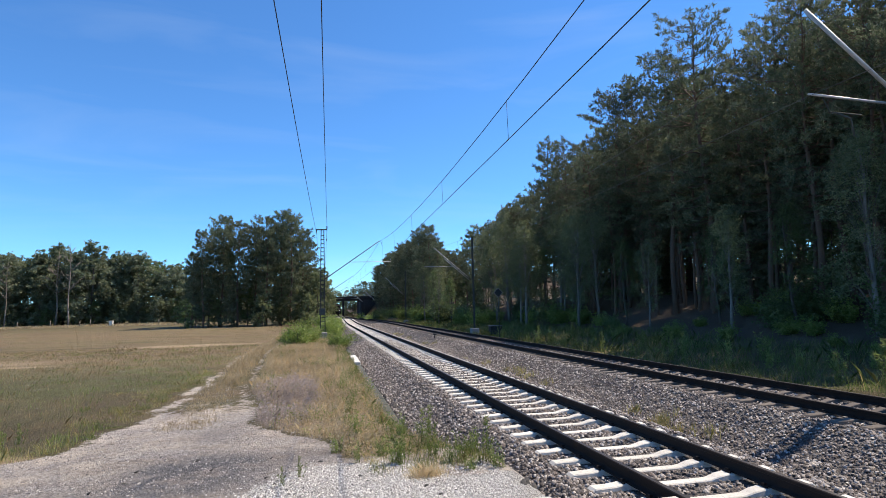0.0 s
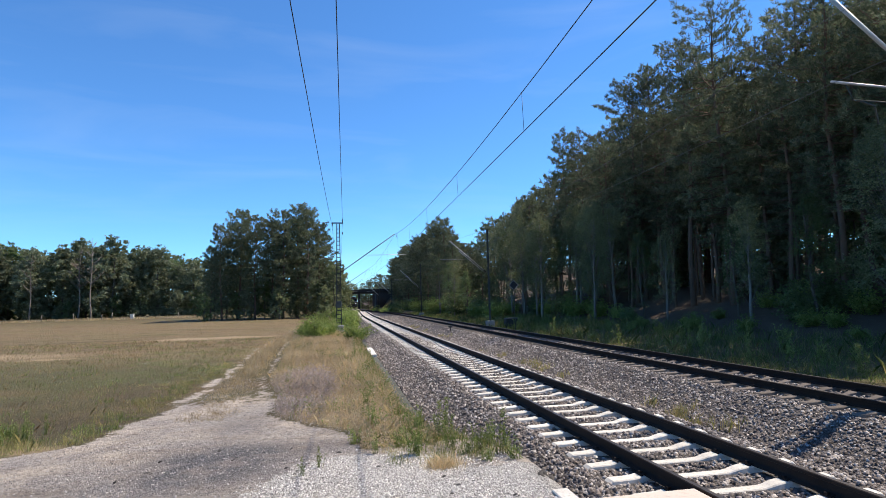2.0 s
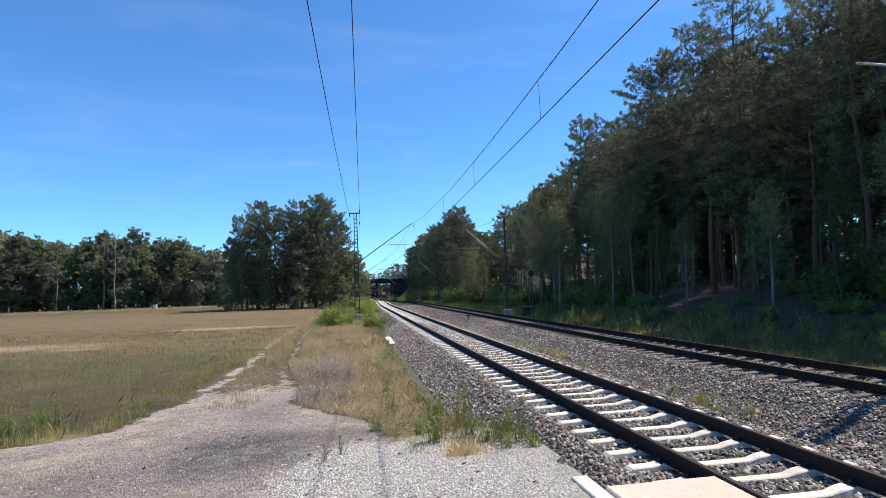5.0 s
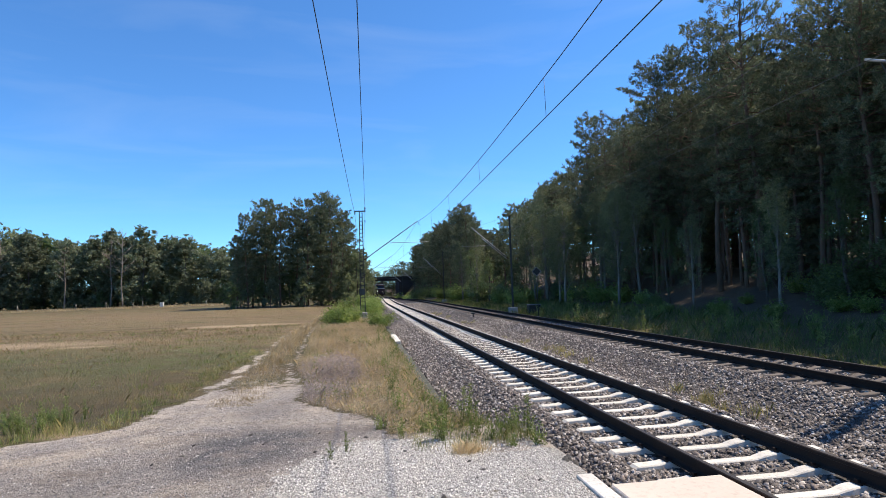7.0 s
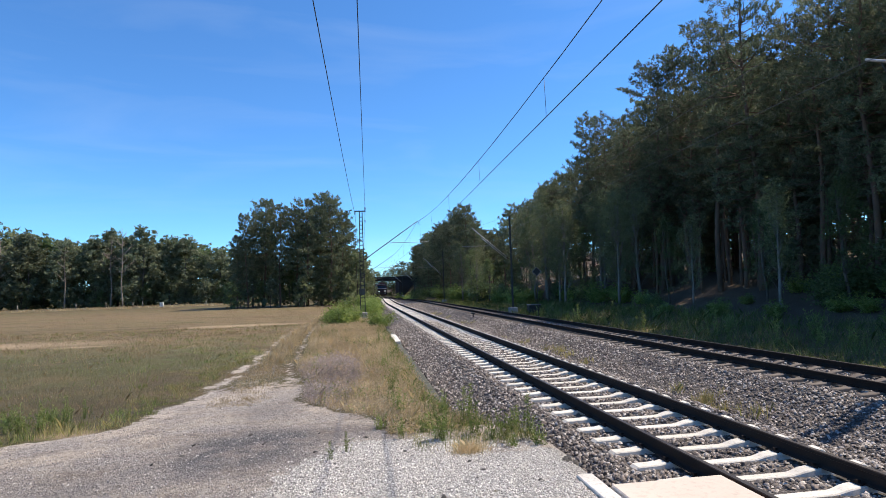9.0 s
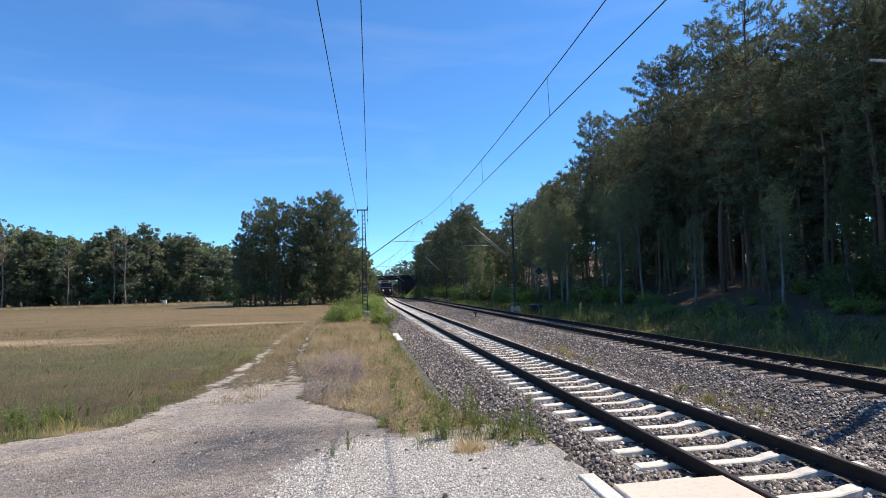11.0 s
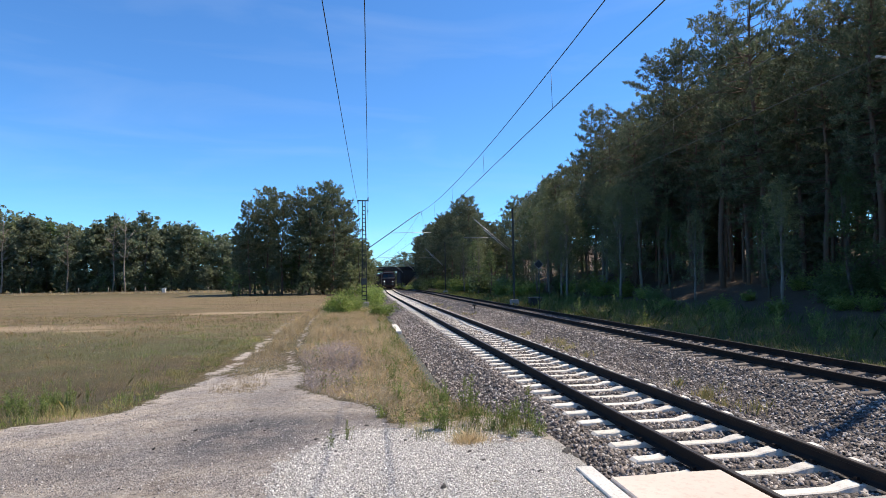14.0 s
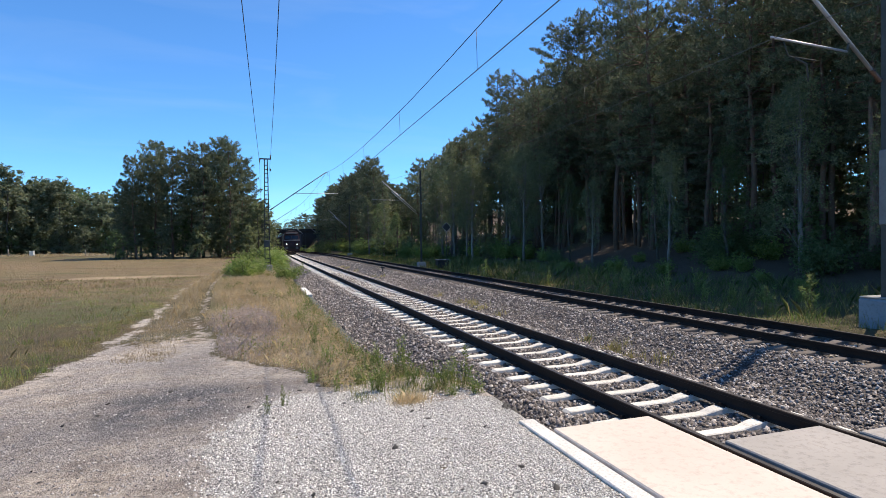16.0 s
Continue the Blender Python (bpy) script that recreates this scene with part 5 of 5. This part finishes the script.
def build_grass():
    rng = np.random.default_rng(3)
    # tall dry strip between cart track and ballast
    x, y, i = clumped(rng, 76000, -3.0, 1.95, 8.5, 62, 3200, 0.13)
    ok = (x > verge(y) + 0.05) & (x < 2.0 - 0.50 * step(9.5, 13, y) - 0.2 * step(22, 25, y) + 0.2 * np.sin(3.1 * y) * np.sin(1.3 * y + 1))
    x, y, i = x[ok], y[ok], i[ok]
    h = rng.uniform(0.08, 0.38, 3200)[i] * rng.uniform(0.4, 1.3, len(x)) * (0.4 + 0.6 * step(8.4, 11.5, y))
    h = np.minimum(h, 0.30)
    green = (rng.uniform(0, 1, 3200)[i] < (0.10 + 0.24 * step(0.5, 1.3, x)))
    mauve = (np.hypot((x + 1.0) / 0.95, (y - 16.2) / 5.0) + rng.normal(0, 0.12, len(x)) < 1) & ~green
    st = ~green & ~mauve
    wid = 0.0008 + 0.00010 * y
    blades("dry_grass", rng, x[st], y[st], h[st], wid[st] * 1.1, 0.55, M["straw"], "tall straw-coloured dry grass beside the ballast")
    blades("green_grass", rng, x[green], y[green], h[green] * 0.9, wid[green] * 1.6, 0.6, M["green_grass"], "green grass and weeds among the dry grass")
    blades("withered_weeds", rng, x[mauve], y[mauve], h[mauve] * 0.9, wid[mauve], 0.7, M["mauve"], "withered greyish weeds with seed heads")
    def specks(name, sel, share, size, mat, label):
        k = rng.uniform(0, 1, len(x)) < share * sel
        z = land(x[k], y[k]) + h[k] * rng.uniform(0.35, 1.05, k.sum())
        V, F = sprays(rng, np.stack([x[k], y[k], z], 1), (0.03, 0.03, 0.02), 1, size, size * 0.3, 0.3)
        tagged(new(name, mesh_of(name, V, F, M[mat])), label, "grass", kind="stuff")

    specks("grass_seed_heads", st, 0.7, 0.05, "straw", "straw-coloured seed heads of the dry grass")
    specks("weed_leaves", green, 0.5, 0.05, "bush", "small green leaves among the grass")
    specks("withered_seed_heads", mauve, 1.0, 0.05, "mauve", "grey-mauve seed heads of withered weeds")
    # rank grass where gravel, strip and ballast meet
    gx, gy, gi = clumped(rng, 2600, 0.7, 2.3, 7.5, 9.8, 110, 0.09)
    gh = rng.uniform(0.05, 0.24, 110)[gi] * rng.uniform(0.5, 1.2, len(gx))
    gk = rng.uniform(0, 1, 110)[gi] < 0.42
    blades("rank_grass", rng, gx[gk], gy[gk], gh[gk], np.full(gk.sum(), 0.0024), 0.4, M["green_grass"], "rank yellow-green grass at the ballast edge")
    blades("rank_dry_grass", rng, gx[~gk], gy[~gk], gh[~gk], np.full((~gk).sum(), 0.0022), 0.4, M["mixed_grass"], "half-dry grass at the ballast edge")
    # growth hanging over the cable trough
    tx, ty, ti = clumped(rng, 5200, 1.15, 1.72, 9.5, 34, 190, 0.10)
    th = rng.uniform(0.05, 0.28, 190)[ti] * rng.uniform(0.4, 1.2, len(tx))
    tk = rng.uniform(0, 1, 190)[ti] < 0.5
    blades("trough_weeds", rng, tx[tk], ty[tk], th[tk], 0.002 + 0.00014 * ty[tk], 0.6, M["green_grass"], "green weeds growing over the cable trough")
    blades("trough_dry_grass", rng, tx[~tk], ty[~tk], th[~tk], 0.002 + 0.00012 * ty[~tk], 0.7, M["mixed_grass"], "half-dry grass growing over the cable trough")
    # dry tuft on the pale gravel
    x, y = rng.normal(1.32, 0.12, 1500), rng.normal(7.25, 0.08, 1500)
    blades("dry_tuft", rng, x, y, rng.uniform(0.04, 0.2, 1500), np.full(1500, 0.0011), 0.7, M["straw"], "small tuft of dry straw on the pale gravel")
    # rough field
    x, y, i = clumped(rng, 70000, -26, -3.9, 7.0, 44, 6500, 0.20)
    ok = (x < lip(y) + rng.normal(-0.05, 0.12, len(x))) & (rng.uniform(0, 1, len(x)) > 0.85 * sandy(x, y))
    x, y, i = x[ok], y[ok], i[ok]
    h = (0.03 + 0.20 * rng.uniform(0, 1, 6500) ** 2.5)[i] * rng.uniform(0.5, 1.3, len(x))
    near = np.exp(-(((x + 6.9) / 1.9) ** 2 + ((y - 10.4) / 1.5) ** 2))
    wid = 0.0011 + 0.00014 * y
    g = rng.uniform(0, 1, 6500)[i] < 0.28 + 0.4 * near + 0.35 * np.exp(-(((x + 6) / 3) ** 2 + ((y - 24) / 6) ** 2))
    h = h * (1 + np.where(g, 1.8, 0.5) * near)
    blades("field_grass", rng, x[~g], y[~g], h[~g], wid[~g], 0.7, M["field_blades"], "short parched grass of the field")
    blades("field_weeds", rng, x[g], y[g], h[g], wid[g] * 1.1, 0.5, M["green_grass"], "low green weeds in the parched field")
    x, y = rng.uniform(-75, -4.5, 22000), 40 + 95 * rng.uniform(0, 1, 22000) ** 1.3
    bare = sandy(x, y) > 0.4
    x, y = x[~bare], y[~bare]
    blades("field_grass", rng, x, y, rng.uniform(0.04, 0.14, len(x)), 0.006 + 0.00012 * y, 0.8, M["field_blades"], "short parched grass of the field")
    # ragged tufts on the margin of the field
    y, k = 8.3 + 16 * rng.uniform(0, 1, 170) ** 1.4, rng.integers(0, 170, 9000)
    x = lip(y) - 0.15 - np.abs(rng.normal(0, 0.6, 170))
    tall, dull = (0.04 + 0.2 * rng.uniform(0, 1, 170) ** 2)[k], rng.uniform(0, 1, 170)[k] < 0.72
    x, y = x[k] + rng.normal(0, 0.10, 9000), y[k] + rng.normal(0, 0.10, 9000)
    tall = tall * rng.uniform(0.4, 1.2, 9000)
    blades("margin_grass", rng, x[dull], y[dull], tall[dull], np.full(dull.sum(), 0.0032), 0.6, M["mixed_grass"], "half-dry grass tufts on the field margin")
    blades("margin_weeds", rng, x[~dull], y[~dull], tall[~dull], np.full((~dull).sum(), 0.004), 0.5, M["green_grass"], "green tufts on the field margin")
    # long grass at the field's far edge
    x, y = rng.uniform(-125, -25, 16000), rng.uniform(126, 142, 16000)
    blades("field_edge_grass", rng, x, y, rng.uniform(0.15, 0.55, len(x)), np.full(len(x), 0.04), 0.5, M["straw"], "long pale grass along the field edge")
    # middle strip of the cart track
    x, y, i = clumped(rng, 9000, -0.45, 0.45, 12.5, 60, 800, 0.10)
    x = x + (lip(y) + verge(y)) / 2
    blades("track_grass", rng, x, y, rng.uniform(0.08, 0.3, len(x)) * (0.3 + 0.7 * step(14, 24, y)), 0.002 + 0.00014 * y, 0.6, M["straw"], "dry grass between the wheel ruts")
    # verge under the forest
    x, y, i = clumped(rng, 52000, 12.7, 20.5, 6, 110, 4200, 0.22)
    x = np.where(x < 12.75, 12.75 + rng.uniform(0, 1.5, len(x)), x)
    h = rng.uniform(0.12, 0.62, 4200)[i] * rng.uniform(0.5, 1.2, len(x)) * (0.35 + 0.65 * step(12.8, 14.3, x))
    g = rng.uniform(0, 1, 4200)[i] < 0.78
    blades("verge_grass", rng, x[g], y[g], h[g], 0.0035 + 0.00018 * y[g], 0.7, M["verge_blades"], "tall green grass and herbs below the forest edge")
    blades("verge_dry_grass", rng, x[~g], y[~g], h[~g], 0.003 + 0.00018 * y[~g], 0.7, M["mixed_grass"], "half-dry grass below the forest edge")
    # a few tufts in the ballast between the tracks
    x, y, i = clumped(rng, 1500, 7.0, 7.9, 10, 60, 26, 0.14)
    blades("ballast_weeds", rng, x, y, rng.uniform(0.08, 0.3, len(x)), np.full(len(x), 0.007), 0.5, M["mixed_grass"], "thin weeds growing in the ballast", bed)


def weed(seed, H, stems, label, mat, spread=0.16):
    """Leafy upright weed: stems with many narrow leaves."""
    rng, rnd = np.random.default_rng(seed), random.Random(seed)
    wood = []
    cs, outs = [], []
    for s in range(stems):
        a, r = rnd.uniform(0, 6.3), rnd.uniform(0, spread)
        b = Vector((math.cos(a) * r, math.sin(a) * r, -0.03))
        e = b + Vector((rnd.uniform(-0.14, 0.14), rnd.uniform(-0.14, 0.14), H * rnd.uniform(0.55, 1.1)))
        m = b.lerp(e, 0.5) + Vector((rnd.uniform(-.03, .03), rnd.uniform(-.03, .03), 0))
        wood.append([b, m, e])
        for k in range(20):
            u = rnd.uniform(0.08, 1)
            p = b.lerp(m, u * 2) if u < 0.5 else m.lerp(e, u * 2 - 1)
            aa = rnd.uniform(0, 6.3)
            cs.append(p + Vector((math.cos(aa), math.sin(aa), 0.25)) * 0.045)
            outs.append((math.cos(aa) * 1.5, math.sin(aa) * 1.5, 0.8))
    Vv, F = sprays(rng, cs, (0.008, 0.008, 0.008), 1, 0.11, 0.010, 0.3, outs)
    t = thing("weed", pose(0, 0, 0), label, "plant")
    for line in wood:
        tube("stem", line, [0.006, 0.005, 0.002], M["green_grass"], t, 4)
    put("leaves", mesh_of("leaves", Vv, F, mat), t)
    return t


def build_weeds():
    rnd, used = random.Random(8), set()
    kinds = [weed(91, 0.55, 9, "leafy green weed growing at the ballast edge", M["green_grass"]), weed(92, 0.75, 7, "tall green weed with narrow leaves", M["green_grass"]),
             weed(93, 0.4, 8, "low bushy green weed", M["green_grass"])]
    spots = [(1.95, 7.75, 0.7, 0), (2.2, 7.6, 0.8, 1), (2.3, 7.3, 0.7, 2), (1.75, 7.7, 0.7, 2), (2.15, 8.0, 0.7, 0), (1.12, 7.9, 0.7, 1), (1.05, 8.0, 0.7, 0), (0.9, 8.5, 0.6, 2),
             (1.5, 8.7, 0.8, 1), (1.3, 9.4, 0.8, 0), (0.25, 8.9, 0.55, 2), (1.7, 9.2, 0.8, 1), (2.2, 8.6, 0.6, 2), (1.6, 8.1, 0.7, 0), (1.9, 7.3, 0.5, 2), (0.55, 8.2, 0.4, 1), (-0.25, 7.6, 0.35, 1), (-0.45, 7.3, 0.3, 1)]
    spots += [(rnd.uniform(0.3, 1.5), 10.2 + i * 1.3, rnd.uniform(0.45, 0.8), rnd.randint(0, 2)) for i in range(14)]
    spots += [(-6.3 + rnd.uniform(-1.6, 1.1), 10.7 + rnd.uniform(-0.9, 1.3), rnd.uniform(0.4, 0.85), rnd.randint(0, 2)) for i in range(36)]
    spots += [(rnd.uniform(13.6, 17.5), 10 + i * 0.9, rnd.uniform(0.9, 1.7), rnd.randint(0, 2)) for i in range(44)]
    place(kinds, spots, rnd, "wayside weeds", used)


ROCK = np.array([(-1, -0.7, -0.5), (0.8, -0.9, -0.5), (1, 0.6, -0.45), (-0.7, 0.9, -0.5), (-0.6, -0.5, 0.55), (0.55, -0.6, 0.7), (0.7, 0.45, 0.5), (-0.45, 0.6, 0.65)])
ROCK_F = np.array([(0, 1, 5, 4), (1, 2, 6, 5), (2, 3, 7, 6), (3, 0, 4, 7), (4, 5, 6, 7)])


def stones(name, rng, x, y, z, size, material, label, flat=0.75):
    """Angular broken stones, each turned its own way."""
    n = len(x)
    v = ROCK[None] * rng.uniform(0.45, 1.4, (n, 8, 3)) * (size * 0.5)[:, None, None] * np.array([1, 0.85, flat])
    a, b = rng.uniform(0, 6.283, n), rng.normal(0, 0.45, n)
    ca, sa, cb, sb = np.cos(a), np.sin(a), np.cos(b), np.sin(b)
    X, Y, Z = v[..., 0], v[..., 1], v[..., 2]
    X, Z = X * cb[:, None] + Z * sb[:, None], -X * sb[:, None] + Z * cb[:, None]
    X, Y = X * ca[:, None] - Y * sa[:, None], X * sa[:, None] + Y * ca[:, None]
    V = np.stack([X + x[:, None], Y + y[:, None], Z + z[:, None]], -1).reshape(-1, 3)
    F = (ROCK_F[None] + (np.arange(n) * 8)[:, None, None]).reshape(-1, 4)
    ob = new(name, mesh_of(name, V, F, material))
    return tagged(ob, label, "stones", kind="stuff")


def build_stones():
    rng = np.random.default_rng(4)
    # ballast, thinning with distance
    n = 84000
    y = 4.3 + 36 * rng.uniform(0, 1, n) ** 1.9
    x = rng.uniform(1.85, 12.8, n)
    z = bed(x, y)
    c = np.abs(x - 4.54) < 1.36
    ph = np.mod(y - 3.024 + 0.3, 0.6)
    ph2 = np.mod(y - 2.2 + 0.3, 0.6)
    on = (c & (np.abs(ph - 0.3) < 0.15)) | ((np.abs(x - 10.45) < 1.36) & (np.abs(ph2 - 0.3) < 0.15))
    for q in (3.7865, 5.2935, 9.6965, 11.2035):
        on |= np.abs(x - q) < 0.09
    on |= (y < 5.7) & (x < 6.8) & ((y < 4.8) | (x < 3.8))
    ok = ~on
    x, y, z = x[ok], y[ok], z[ok]
    stones("ballast_stones", rng, x, y, z + rng.uniform(-0.006, 0.03, len(x)), rng.uniform(0.031, 0.068, len(x)) + 0.0008 * y, M["ballast"], "loose angular grey-brown ballast stones", 0.8)
    n = 9000
    y = 34 + 62 * rng.uniform(0, 1, n) ** 1.4
    x = rng.uniform(1.9, 12.8, n)
    z = bed(x, y)
    clear = (np.abs(x - centre1(y)) < 1.42) | (np.abs(x - centre2(y)) < 1.42)
    x, y, z = x[~clear], y[~clear], z[~clear]
    stones("distant_ballast_stones", rng, x, y, z, 0.08 + 0.0009 * y * rng.uniform(0.5, 1.3, len(x)), M["ballast"], "grey-brown ballast stones farther along the line", 0.7)
    # crushed stone by the crossing
    n = 30000
    x, y = rng.uniform(-1.9, 2.26, n), 3.6 + 5.0 * rng.uniform(0, 1, n) ** 1.1
    ok = (x > -1.0 + 0.7 * step(6.6, 8.2, y) + rng.normal(0, 0.18, n)) & (y < 8.15 - 0.6 * step(0.9, 1.9, x) + rng.normal(0, 0.15, n))
    x, y = x[ok], y[ok]
    stones("crushed_stone", rng, x, y, land(x, y) + 0.002, 0.008 + 0.022 * rng.uniform(0, 1, len(x)) ** 1.8, M["gravel"], "pale crushed stone beside the crossing")
    n = 30000
    x, y = rng.uniform(-8, 0.3, n), 4 + 16 * rng.uniform(0, 1, n) ** 1.3
    ok = (x > lip(y)) & (x < verge(y) + 0.3)
    x, y = x[ok], y[ok]
    stones("track_gravel", rng, x, y, land(x, y) + 0.002, 0.007 + 0.03 * rng.uniform(0, 1, len(x)) ** 2.5, M["earth_grit"], "scattered gravel on the cart track")
    x, y = rng.uniform(-3, 2.2, 46), rng.uniform(4.2, 9.2, 46)
    stones("dark_clods", rng, x, y, land(x, y) + 0.008, rng.uniform(0.025, 0.09, 46), M["clod"], "dark clods lying on the pale gravel", 0.3)
    x, y = rng.normal(2.42, 0.05, 14), rng.normal(6.55, 0.06, 14)
    stones("dark_stone_heap", rng, x, y, np.full(14, -0.12) + rng.uniform(-0.03, 0.05, 14), rng.uniform(0.08, 0.15, 14), M["clod"], "small heap of dark stones at the kerb end")


build_grass()
build_weeds()
build_stones()


def build_field_edge():
    for x, y, h in ((-72.5, 131, 1.5), (-61, 131, 1.4), (-55, 131, 1.5), (-49.5, 131, 1.2), (-47.5, 131, 1.5), (-33.5, 128, 1.2)):
        p = thing("fence_post", pose(x, y, float(land(x, y))), "weathered wooden fence post at the field edge", "post", "fence posts")
        tube("post", [(0, 0, -0.3), (0.02, 0, h)], 0.08, M["wood_post"], p)
        boxed("cap", (-0.07, 0.11, -0.09, 0.09, h, h + 0.04), M["wood_post"], p, 0.01)
    p = thing("marker_post", pose(-43.2, 130, float(land(-43.2, 130))), "short white marker post at the field edge", "post")
    boxed("post", (-0.36, 0.36, -0.3, 0.3, -0.3, 1.0), M["white_edge"], p, 0.05)
    boxed("cap", (-0.4, 0.4, -0.34, 0.34, 1.003, 1.12), M["white_edge"], p, 0.03)


build_field_edge()
motions()
